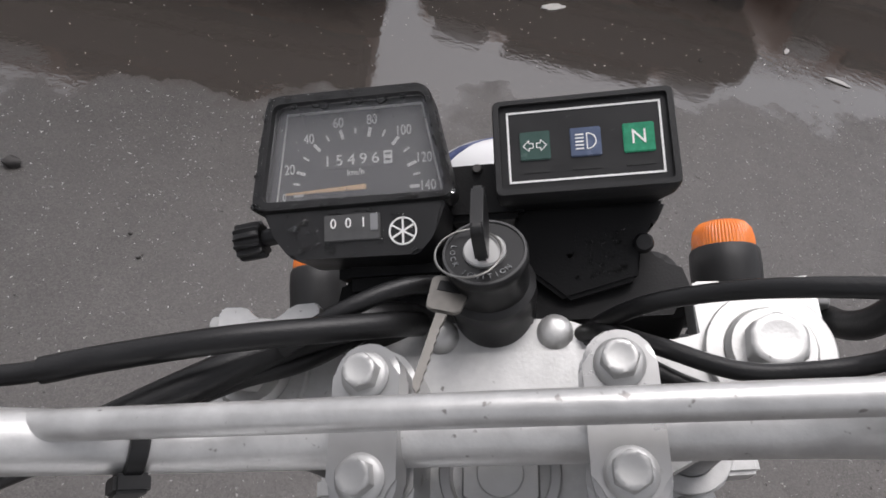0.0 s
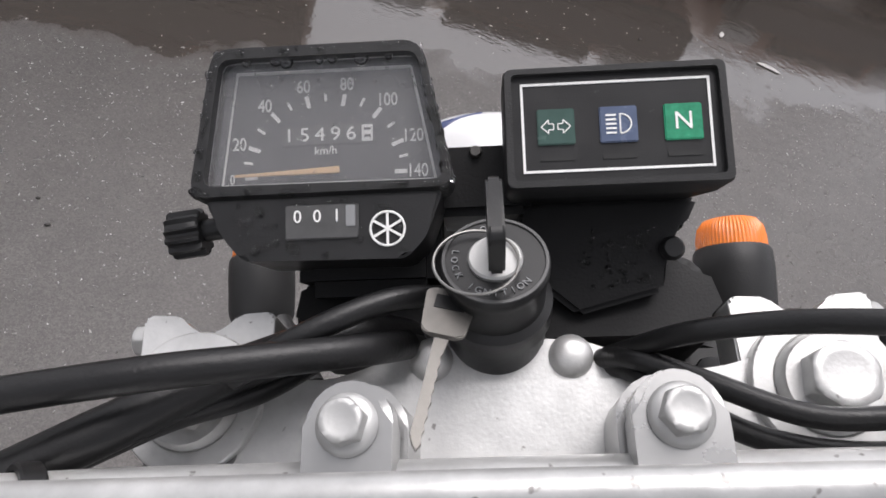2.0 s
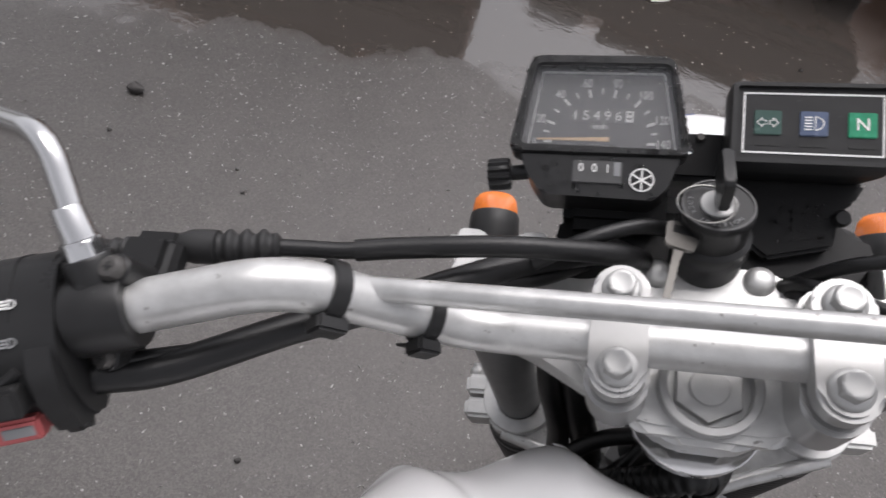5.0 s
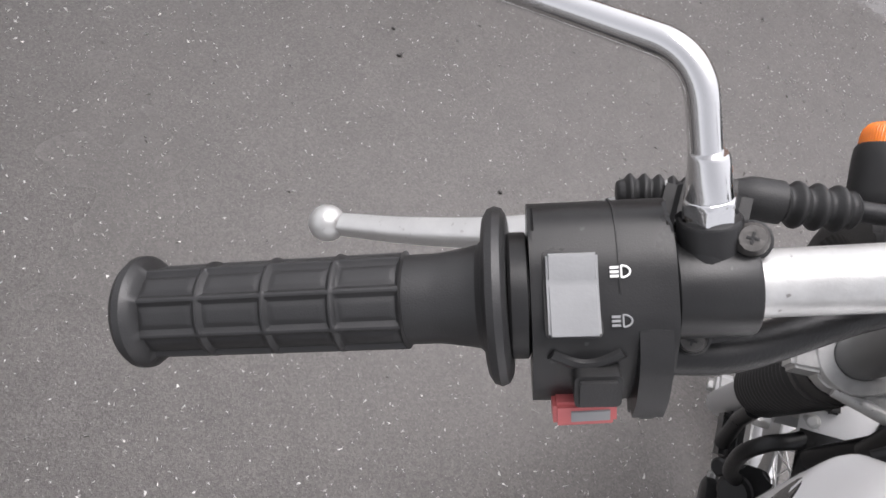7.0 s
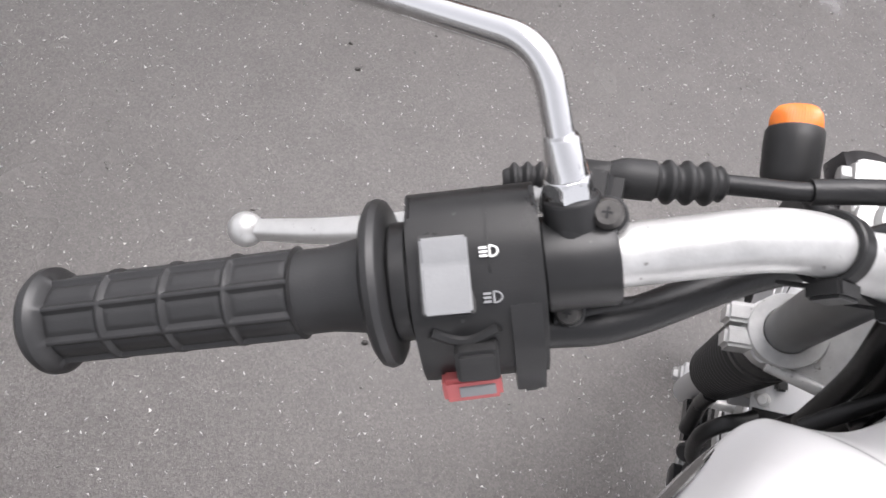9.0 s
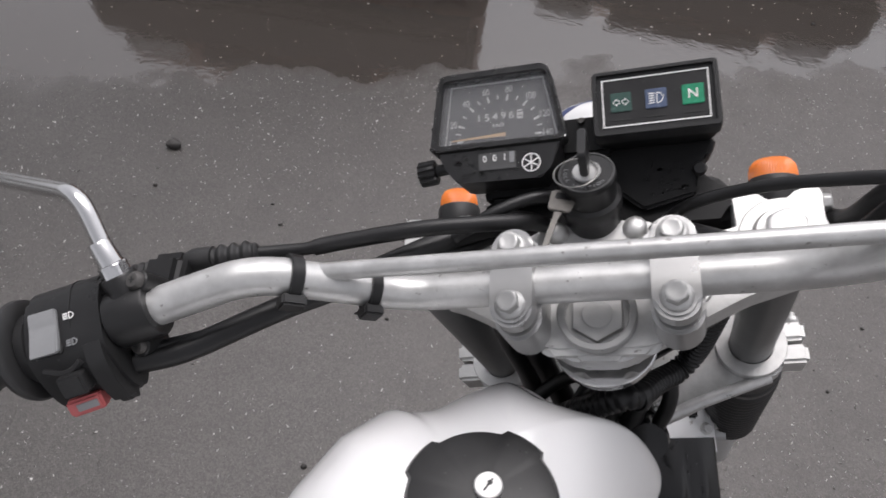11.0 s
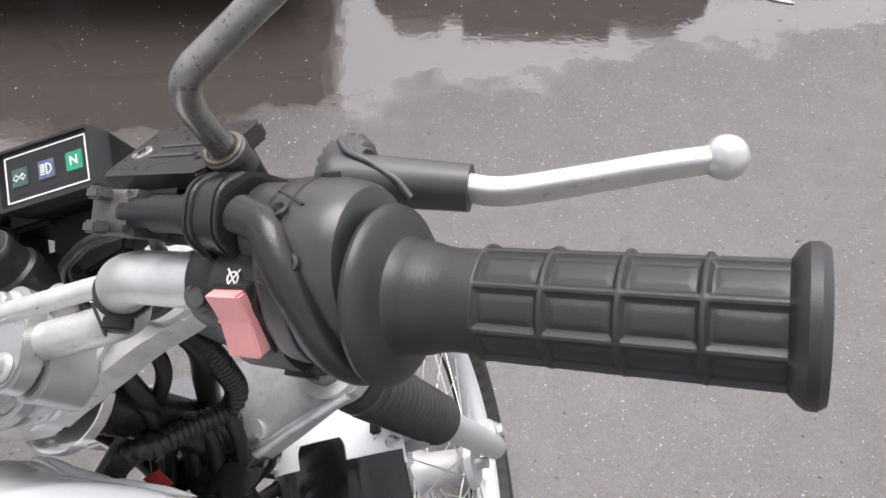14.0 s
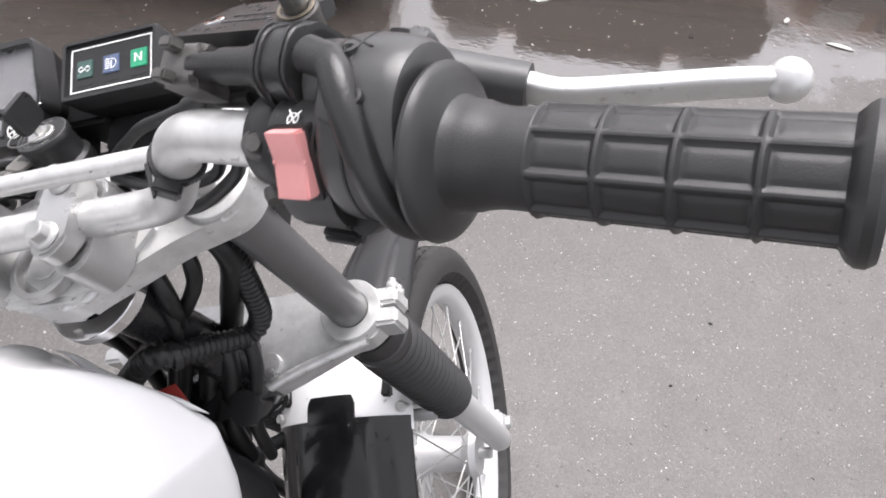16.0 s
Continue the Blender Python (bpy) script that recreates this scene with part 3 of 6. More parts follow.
# handlebar, mirrored about the middle
BEND = (0.112, -0.001, -0.026)
RISES = {1: (0.175, -0.0180, 0.0460), -1: (0.174, -0.0110, 0.0460)}
TIPS = {1: (0.408, -0.0985, 0.0650), -1: (0.412, -0.0895, 0.0705)}
bar_line = rounded([(-TIPS[-1][0], TIPS[-1][1], TIPS[-1][2]), (-RISES[-1][0], RISES[-1][1], RISES[-1][2]), (-BEND[0], BEND[1], BEND[2]), BEND, RISES[1], TIPS[1]], 0.05, 10)
handlebar = part("handlebar", tube(bar_line, 0.0109, 28), SILVER, bike, "silver painted tubular handlebar", BAR)
part("crossbar", tube([(-0.153, -0.0030, 0.0215), (-0.135, -0.0028, 0.0212), (0.0, -0.0026, 0.0195), (0.135, -0.0030, 0.0178), (0.153, -0.0034, 0.0178)], 0.0053, 22), SILVER, handlebar, "", BAR)


def along_bar(side, x):
    """A pose on the grip section: its x runs along the bar to the right of the bike, y ahead, z up."""
    rise = RISES[side]
    a, b = Vector((side * rise[0], rise[1], rise[2])), Vector((side * TIPS[side][0], TIPS[side][1], TIPS[side][2]))
    p = a.lerp(b, (x - rise[0]) / (TIPS[side][0] - rise[0]))
    ux = ((b - a) * side).normalized()
    uz = (Vector((0, 0, 1)) - ux * ux.z).normalized()
    uy = uz.cross(ux)
    return Matrix(((ux.x, uy.x, uz.x, p.x), (ux.y, uy.y, uz.y, p.y), (ux.z, uy.z, uz.z, p.z), (0, 0, 0, 1)))


def turned(m):
    """Turns a bar pose so that its z runs along the bar."""
    return m @ pose(0, 0, 0, 0, 90, 0)


def grip(side, x0, length, r, flange, bare, slim):
    """A rubber grip with a raised grid: a flange, a bare stretch, the grid and an end collar."""
    def raised(a, h):
        if h < bare or h > length - 0.0045:
            return 0.0
        step = (length - 0.004 - bare) / 4
        ring = abs(((h - bare) / step + 0.5) % 1 - 0.5) * step
        spoke = abs((a / math.tau * 8 + 0.5) % 1 - 0.5) / 8 * math.tau * r
        d = min(ring, spoke)
        u = min(1.0, max(0.0, d - 0.0003) / 0.0016)
        pad = min(1.0, max(0.0, d - 0.0021) / 0.0018)
        return 0.0017 * (0.5 + 0.5 * math.cos(math.pi * u)) + 0.00035 * pad * pad * (3 - 2 * pad)
    if side < 0:
        prof = [(0.0115, 0.0), (flange - 0.003, 0.0), (flange - 0.0008, 0.0012), (flange, 0.0035), (flange - 0.0008, 0.0058), (flange - 0.003, 0.0072), (r + 0.0042, 0.0080), (r + 0.0022, 0.0100), (r + 0.0012, 0.015), (r + 0.0005, 0.020), (r, 0.024)]
    else:
        prof = [(0.0115, 0.0), (flange - 0.002, 0.0), (flange - 0.0004, 0.0010), (flange, 0.0026), (flange - 0.0006, 0.0042), (flange - 0.0022, 0.0056), (0.0235, 0.0070), (0.0208, 0.0079), (0.0192, 0.0086), (0.0184, 0.0100), (0.0180, 0.0135), (0.0176, 0.0170), (0.0166, 0.0200), (r, 0.025)]
    n = 150
    prof += [(r - slim * k / n, 0.026 + (length - 0.032) * k / n) for k in range(n + 1)]
    r -= slim
    prof += [(r + 0.0012, length - 0.0048), (r + 0.0038, length - 0.0038), (r + 0.0050, length - 0.002), (r + 0.0050, length + 0.0005), (r + 0.0035, length + 0.0025), (r - 0.003, length + 0.003), (0, length + 0.0025)]
    m = turned(along_bar(side, x0)) if side > 0 else turned(along_bar(side, x0)) @ pose(0, 0, 0, 180, 0, 0)
    return lathe(prof, m, 144, raised)


part("grip", grip(-1, 0.301, 0.131, 0.0152, 0.0298, 0.034, 0.0002), GRIPRUBBER, bike, "black rubber grip with a raised grid", BAR, 30)
part("grip", grip(1, 0.294, 0.121, 0.0159, 0.0295, 0.036, 0.0004), GRIPRUBBER, bike, "black rubber throttle grip with a raised grid", BAR, 30)

# handlebar clamps and their bolts
for s in (-1, 1):
    cx = s * 0.0438
    clamp = part("bar_clamp", join(prism(stadium(cx, 0, 0.0122, 0.0300), -0.0245, -0.0105, 0.002), moved(lathe([(0, 0), (0.0140, 0), (0.0148, 0.001), (0.0148, 0.0215), (0.0140, 0.0225), (0, 0.0225)], None, 32), pose(cx - 0.01125, 0, -0.026, 0, 90, 0))), CAST, bike, "cast aluminium clamp cap", BAR)
    part("clamp_base", prism(stadium(cx, 0, 0.0140, 0.0325), -0.062, -0.0275, 0.002), CAST, clamp, "", BAR)
    for y, turn in ((0.0175, 0.2), (-0.0175, 0.6)):
        part("bolt", bolt_mesh(0.0066, 0.0080, pose(cx, y, -0.0092), turn + s), STEEL, clamp, "zinc hexagon bolt", BAR)
        part("spring_washer", washer(0.0050, 0.0086, 0.0018, pose(cx, y, -0.0106)), STEEL, clamp, "", BAR)

# upper yoke
FX, FY = 0.1065, 0.034
half = [(0.0, -0.037), (0.016, -0.037), (0.026, -0.030), (0.046, -0.020), (0.062, -0.012), (0.085, 0.000), (0.104, 0.006), (0.122, 0.012), (0.131, 0.028), (0.130, 0.044), (0.090, 0.046), (0.078, 0.042), (0.060, 0.040), (0.042, 0.046), (0.030, 0.052), (0.0, 0.054)]
outline = half + [(-x, y) for x, y in half[-2:0:-1]]
rings_of_yoke, studs = [], []
yoke_bits = [prism(round_outline(outline, 0.008, 3), -0.082, -0.0605, 0.0035, None, 3),
             prism(round_outline([(-0.030, 0.050), (0.030, 0.050), (0.038, 0.020), (0.036, -0.034), (-0.036, -0.034), (-0.038, 0.020)], 0.010, 4), -0.066, -0.0585, 0.003, None, 3),
             prism(round_outline([(-0.060, 0.0375), (0.060, 0.0375), (0.076, 0.018), (0.060, -0.006), (0.034, -0.030), (-0.034, -0.030), (-0.060, -0.006), (-0.076, 0.018)], 0.012, 5), -0.074, -0.0565, 0.0052, None, 4)]
for s in (-1, 1):
    ring_bits = [washer(0.0170, 0.0245, 0.0275, pose(s * FX, FY, -0.084), 48)]
    for k in (-1, 1):
        ear = [(s * FX + k * x, FY + y) for x, y in ((0.0014, 0.016), (0.0014, 0.0262), (0.0040, 0.0268), (0.0075, 0.0290), (0.0110, 0.0328), (0.0230, 0.0334), (0.0245, 0.0315), (0.0245, 0.006))]
        ring_bits.append(prism(round_outline(ear, 0.0020, 3), -0.084, -0.0640, 0.0026, None, 3))
    rings_of_yoke.append(join(*ring_bits))
    studs.append(lathe([(0, 0), (0.0080, 0), (0.0078, 0.006), (0.0076, 0.0106), (0.0069, 0.0128), (0.0052, 0.0146), (0.0030, 0.0153), (0, 0.0155)], pose(s * 0.0240, 0.046, -0.0685), 28))
upper_yoke = part("upper_yoke", join(*yoke_bits), SILVER, bike, "silver cast aluminium upper fork yoke", FORK)
for bm in rings_of_yoke:
    part("fork_clamp", bm, SILVER, upper_yoke, "", FORK)
for bm in studs:
    part("yoke_stud", bm, SILVER, upper_yoke, "", FORK)
part("stem_collar", washer(0.0188, 0.0232, 0.0085, pose(0, -0.011, -0.0565), 40), CAST, upper_yoke, "", FORK)
part("stem_nut", join(hexagon(0.0170, 0.006, pose(0, -0.011, -0.0585), 0.5), drum(0.009, 0.0015, pose(0, -0.011, -0.0525))), STEEL, upper_yoke, "worn hexagon stem nut", FORK)
part("bearing_ring", washer(0.020, 0.0345, 0.010, pose(0, -0.011, -0.103), 48), CHROME, bike, "bright bearing ring", FORK)
for s in (-1, 1):
    cap = part("fork_cap", lathe([(0, -0.004), (0.0169, -0.004), (0.0169, 0.0006), (0.0164, 0.0012), (0.0161, 0.003), (0.0154, 0.004), (0, 0.004)], pose(s * FX, FY, -0.0555), 40), SILVER, bike, "aluminium fork cap", FORK)
    part("cap_bolt", nut_mesh(0.0118, 0.0088, pose(s * FX, FY, -0.0517), 0.15 + 0.25 * s, 60), SILVER, cap, "", FORK)
    part("pinch_bolt", bolt_mesh(0.0060, 0.0062, axis_pose((s * (FX + 0.0240), FY + 0.0260, -0.0715), (s, 0, 0)), 0.3), STEEL, upper_yoke, "", FORK)

# fork legs
for s in (-1, 1):
    leg = part("fork_tube", lathe([(0, -0.60), (0.0170, -0.60), (0.0170, -0.06), (0, -0.06)], pose(s * FX, FY, 0), 36), DULL, bike, "grey fork tube", LOW)
    rib = [(0.0, -0.578), (0.0255, -0.578)]
    z = -0.574
    while z < -0.358:
        rib += [(0.0280, z), (0.0288, z + 0.0012), (0.0322, z + 0.0052), (0.0328, z + 0.0070), (0.0322, z + 0.0088), (0.0288, z + 0.0128)]
        z += 0.0140
    rib += [(0.0305, -0.344), (0.0318, -0.340), (0.0318, -0.330), (0.0300, -0.328), (0.0296, -0.310), (0.0288, -0.305), (0.0190, -0.304), (0, -0.304)]
    part("gaiter", lathe(rib, pose(s * FX, FY, 0), 40), GRIPRUBBER, leg, "ribbed black rubber gaiter", LOW)
    part("fork_leg", join(lathe([(0, -0.885), (0.012, -0.885), (0.018, -0.880), (0.0202, -0.870), (0.0202, -0.570), (0, -0.570)], pose(s * FX, FY, 0), 36),
                          box(s * FX - 0.014, s * FX + 0.014, FY, FY + 0.040, -0.880, -0.835, 0.006, None, 3)), LEG, leg, "silver painted lower fork leg", LOW)
    part("axle_nut", bolt_mesh(0.0105, 0.010, axis_pose((s * (FX + 0.0145), FY + 0.022, -0.857), (s, 0, 0))), STEEL, leg, "", LOW)

# lower yoke
half = [(0.0, -0.034), (0.020, -0.030), (0.050, -0.018), (0.100, 0.004), (0.126, 0.010), (0.138, 0.030), (0.128, 0.056), (0.090, 0.064), (0.040, 0.062), (0.0, 0.062)]
outline = half + [(-x, y) for x, y in half[-2:0:-1]]
rings_of_yoke = []
lower = [prism(round_outline(outline, 0.006, 3), -0.300, -0.276, 0.003, None, 2)]
for s in (-1, 1):
    ring_bits = [washer(0.0172, 0.0280, 0.036, pose(s * FX, FY, -0.302), 40)]
    lower.append(tube([(s * 0.014, -0.030, -0.276), (s * 0.06, -0.0115, -0.276), (s * 0.118, 0.008, -0.278)], 0.0052, 12))
    for k in (-1, 1):
        ring_bits.append(box(min(s * (FX + 0.020), s * (FX + 0.043)), max(s * (FX + 0.020), s * (FX + 0.043)), FY + k * 0.0095 - 0.0078, FY + k * 0.0095 + 0.0078, -0.301, -0.268, 0.003, None, 3))
    rings_of_yoke.append(join(*ring_bits))
    lower.append(drum(0.012, 0.006, pose(s * 0.028, -0.006, -0.277)))
lower_yoke = part("lower_yoke", join(*lower), SILVER, bike, "cast aluminium lower fork yoke", LOW)
for bm in rings_of_yoke:
    part("fork_clamp", bm, SILVER, lower_yoke, "", LOW)
for s in (-1, 1):
    for z in (-0.276, -0.292):
        part("pinch_bolt", join(hexagon(0.0058, 0.006, axis_pose((s * (FX + 0.036), FY + 0.0175, z), (0, 1, 0))), drum(0.0034, 0.010, axis_pose((s * (FX + 0.036), FY + 0.0175, z), (0, 1, 0)))), STEEL, lower_yoke, "", LOW)

# steering head and what hangs round it
part("steering_head", lathe([(0, -0.262), (0.028, -0.262), (0.029, -0.255), (0.024, -0.245), (0.020, -0.220), (0.020, -0.130), (0.025, -0.112), (0.028, -0.104), (0, -0.103)], pose(0, -0.008, 0), 36), FRAMEBLACK, bike, "black painted steering head", FORK)
part("down_tube", tube([(0, -0.02, -0.12), (0.0, 0.05, -0.34), (0, 0.06, -0.62)], 0.020, 18), FRAMEBLACK, bike, "black frame tube", BODY)
part("backbone", tube([(0, -0.02, -0.10), (0, -0.20, -0.16), (0, -0.55, -0.20)], 0.024, 18), FRAMEBLACK, bike, "black frame tube", BODY)
part("gusset", prism([(-0.006, -0.03), (0.006, -0.03), (0.006, -0.24), (-0.006, -0.24)], -0.30, -0.13, 0.002), FRAMEBLACK, bike, "", BODY)

# front wheel
AX = Vector((0, FY + 0.014, -0.857))
WHEEL = LOW @ pose(0.020, FY, 0, 0, 0, -3.6) @ pose(0, -FY, 0)
hubm = axis_pose((0, 0.016, -0.866), (1, 0, 0))
wheel = part("front_wheel", lathe([(0.0, -0.055), (0.034, -0.055), (0.040, -0.045), (0.030, -0.030), (0.028, 0.030), (0.040, 0.045), (0.034, 0.055), (0, 0.055)], hubm, 32), LEG, bike, "spoked front wheel", WHEEL)


def tread(a, h):
    if abs(h) > 0.034:
        return 0.0
    row = int((h + 0.034) / 0.0137)
    return 0.0038 if ((a / math.tau * 64 + 0.5 * row) % 1) < 0.62 and (h + 0.034) % 0.0137 < 0.0105 else 0.0


tyre_profile = [(0.289, -0.021), (0.297, -0.031), (0.307, -0.039), (0.322, -0.042), (0.335, -0.040), (0.344, -0.0345)]
tyre_profile += [(0.3505 - 5.0 * h * h, h) for h in (-0.0335, -0.0245, -0.0235, -0.0205, -0.0195, -0.0105, -0.0098, -0.0065, -0.006, 0.0035, 0.0042, 0.0073, 0.008, 0.0172, 0.018, 0.021, 0.0215, 0.031, 0.0335)]
tyre_profile += [(0.344, 0.0345), (0.335, 0.040), (0.322, 0.042), (0.307, 0.039), (0.297, 0.031), (0.289, 0.021)]
tyre_profile = [(r - 0.010, h) for r, h in tyre_profile]
ty = lathe(tyre_profile, hubm, 256, tread)
bmesh.ops.delete(ty, geom=[f for f in ty.faces if len(f.verts) > 8], context="FACES_ONLY")
part("tyre", ty, TYRE, wheel, "black tyre with a block tread", WHEEL, 30)
rim_p = [(0.262, -0.006), (0.266, -0.016), (0.276, -0.0215), (0.289, -0.024), (0.291, -0.0225), (0.291, -0.019), (0.280, -0.016), (0.275, 0.0), (0.280, 0.016), (0.291, 0.019), (0.291, 0.0225), (0.289, 0.024), (0.276, 0.0215), (0.266, 0.016), (0.262, 0.006)]
rim_p = [(r - 0.012, h) for r, h in rim_p]
rb = bmesh.new()
rings = [[rb.verts.new((r * math.cos(math.tau * k / 160), r * math.sin(math.tau * k / 160), h)) for k in range(160)] for r, h in rim_p]
for a, b in zip(rings, rings[1:] + rings[:1]):
    for k in range(160):
        rb.faces.new((a[k], a[(k + 1) % 160], b[(k + 1) % 160], b[k]))
part("rim", moved(rb, hubm), RIM, wheel, "pale painted wheel rim", WHEEL)
for k in range(36):
    s = 1 if k % 2 else -1
    a = math.tau * k / 36
    off = 0.62 * (1 if k % 4 < 2 else -1)
    p = Vector((0.036 * math.cos(a + off), 0.036 * math.sin(a + off), s * 0.042))
    q = Vector((0.252 * math.cos(a), 0.252 * math.sin(a), s * 0.004))
    part("spoke", moved(join(tube([p, q], 0.0014, 6), tube([q, q + (p - q).normalized() * 0.016], 0.0028, 6)), hubm), STEEL, wheel, "", WHEEL)
part("brake_disc", washer(0.075, 0.118, 0.004, hubm @ pose(0, 0, -0.064), 64), STEEL, wheel, "steel brake disc", WHEEL)
cal = part("brake_caliper", join(prism(round_outline([(-0.112, -0.112), (-0.062, -0.118), (-0.064, -0.052), (-0.108, -0.050)], 0.014, 4), -0.790, -0.665, 0.006, None, 3), drum(0.021, 0.016, axis_pose((-0.100, -0.082, -0.672), (-0.4, -0.3, 0.8)), 24, 0.004), drum(0.012, 0.020, axis_pose((-0.112, -0.058, -0.690), (-0.6, -0.2, 0.7)), 20, 0.003), box(-0.120, -0.092, -0.055, 0.020, -0.780, -0.715, 0.010, None, 3), tube([(-0.118, -0.03, -0.72), (-0.112, 0.0, -0.66), (-0.108, 0.01, -0.60)], 0.010, 12), lathe([(0, 0), (0.021, 0), (0.023, 0.003), (0.023, 0.014), (0.016, 0.018), (0, 0.018)], axis_pose((-0.116, -0.100, -0.725), (-1, 0, 0)), 24)), PLASTIC, bike, "dark brake caliper", LOW)
for z in (-0.675, -0.775):
    part("bolt", bolt_mesh(0.007, 0.007, axis_pose((-0.112, -0.075, z - 0.01), (-1, 0, 0.2))), STEEL, cal, "", LOW)
part("axle", drum(0.009, 0.17, hubm @ pose(0, 0, -0.095)), STEEL, wheel, "", WHEEL)


def arc_sheet(r, a0, a1, half_w, thick, droop, steps=40, across=14, taper=None, fold=None):
    """A mudguard: a sheet bent about the axle, angles from straight ahead upwards, edges drooping."""
    bm = bmesh.new()
    layers = []
    for t in (0.0, thick):
        grid = []
        for i in range(steps + 1):
            s = i / steps
            a = radians(a0 + (a1 - a0) * s)
            hw = half_w * (taper(s) if taper else 1)
            row = []
            for j in range(across + 1):
                u = 2 * j / across - 1
                rr = r - t - droop * abs(u) ** 2.6 + (fold(u, s) if fold else 0.0)
                row.append(bm.verts.new((u * hw, AX.y + rr * math.cos(a), AX.z + rr * math.sin(a))))
            grid.append(row)
        layers.append(grid)
    top, low = layers
    for i in range(steps):
        for j in range(across):
            bm.faces.new((top[i][j], top[i][j + 1], top[i + 1][j + 1], top[i + 1][j]))
            bm.faces.new((low[i][j], low[i + 1][j], low[i + 1][j + 1], low[i][j + 1]))
    for i in range(steps):
        for j in (0, across):
            bm.faces.new((top[i][j], top[i + 1][j], low[i + 1][j], low[i][j]))
    for j in range(across):
        for i in (0, steps):
            bm.faces.new((top[i][j], low[i][j], low[i][j + 1], top[i][j + 1]))
    return bm


fender = part("front_fender", arc_sheet(0.401, 74, 101, 0.084, 0.003, 0.040, taper=lambda s: 0.52 + 0.48 * min(1, s * 1.8)), FENDWHITE, bike, "white plastic front fender", LOW, 50)
part("fender_nose", arc_sheet(0.392, 44, 78, 0.056, 0.003, 0.024, 40, 20, lambda s: 0.72 + 0.28 * s, lambda u, s: 0.0030 * math.exp(-((abs(u) - 0.62) / 0.06) ** 2)), FRAMEBLACK, fender, "dark glossy nose of the front fender", WHEEL, 50)


def flap_fold(u, s):
    """A raised middle band with rolled flanks that grows out of the flap's top edge."""
    step = min(1.0, max(0.0, (0.60 - abs(u)) / 0.10))
    return min(1.0, s * 9) * (0.0065 * step * step * (3 - 2 * step) + 0.0022 * math.exp(-((abs(u) - 0.82) / 0.05) ** 2))


flap = part("mud_flap", arc_sheet(0.4030, 98.5, 172, 0.0825, 0.004, 0.040, 48, 60, lambda s: 1.0 - 0.08 * s, flap_fold), GLOSSBLACK, fender, "glossy wet black rear mudguard", LOW, 50)
flap_rain = bmesh.new()
rng = random.Random(41)
for _ in range(150):
    u, a = rng.uniform(-0.9, 0.9), 98.8 + 34 * rng.random() ** 1.6
    rr = 0.4030 - 0.040 * abs(u) ** 2.6 + flap_fold(u, (a - 98.5) / 73.5)
    r = 0.0006 + 0.0014 * rng.random() ** 2
    m = pose(u * 0.0825, AX.y + rr * math.cos(radians(a)), AX.z + rr * math.sin(radians(a)), a - 90, 0, 0) @ Matrix.Diagonal((r, r * 1.4, r * 0.5, 1))
    bmesh.ops.create_icosphere(flap_rain, subdivisions=2, radius=1.0, matrix=m)
part("rainwater", flap_rain, DROP, flap, "clear beads of rain water", LOW)["kind"] = "stuff"
part("flap_tab", arc_sheet(0.4045, 94.8, 99, 0.0285, 0.004, 0.003, 6, 8, lambda s: 0.86 + 0.14 * min(1, s * 4)), GLOSSBLACK, fender, "glossy black tab", LOW, 50)
for s in (-1, 1):
    part("slot", box(s * 0.0615 - 0.0055, s * 0.0615 + 0.0055, 0.012, 0.047, -0.482, -0.4695, 0.002), PLASTIC, fender, "dark slot", LOW)
    part("bolt", bolt_mesh(0.0055, 0.006, axis_pose((s * 0.0745, 0.002, -0.4855), (s * 0.5, -0.1, 1))), STEEL, fender, "", LOW)
    part("fender_stay", tube([(s * 0.074, 0.004, -0.492), (s * 0.088, 0.012, -0.520), (s * 0.090, 0.030, -0.640)], 0.0055, 10), STEEL, fender, "", LOW)
part("fender_brace", tube([(-0.098, 0.008, -0.545), (0.098, 0.008, -0.545)], 0.011, 16), LEG, fender, "", LOW)

# instruments; FACE lies in the warning panel, its y up the panel
FACE = FORK @ pose(0, 0.1125, -0.0217, 16, 0, 0)
speedo = hang(new("speedometer"), bike, "speedometer in a black rubber housing, beaded with rain", FACE)
outer = [(-0.1045, -0.0182), (-0.0125, -0.0174), (-0.0232, 0.0358), (-0.0962, 0.0358)]
inner = [(-0.0984, -0.0136), (-0.0164, -0.0140), (-0.0248, 0.0308), (-0.0929, 0.0309)]


def frame_prism(out, inn, z0, z1, radius, edge):
    """A rim between two outlines of equally many corners."""
    o, i = round_outline(out, radius, 4), round_outline(inn, radius * 0.6, 4)
    bm = bmesh.new()
    n = len(o)
    prof = [(o, z0, 0), (o, z1 - edge, 0), (o, z1, 1), (i, z1, 0), (i, z1 - 0.004, 0)]
    rings = []
    for pts, z, mix in prof:
        ref = i if pts is o else o
        rings.append([bm.verts.new((x + (q[0] - x) * 0.22 * mix, y + (q[1] - y) * 0.22 * mix, z)) for (x, y), q in zip(pts, ref)])
    for a, b in zip(rings, rings[1:]):
        for k in range(n):
            bm.faces.new((a[k], a[(k + 1) % n], b[(k + 1) % n], b[k]))
    return bm


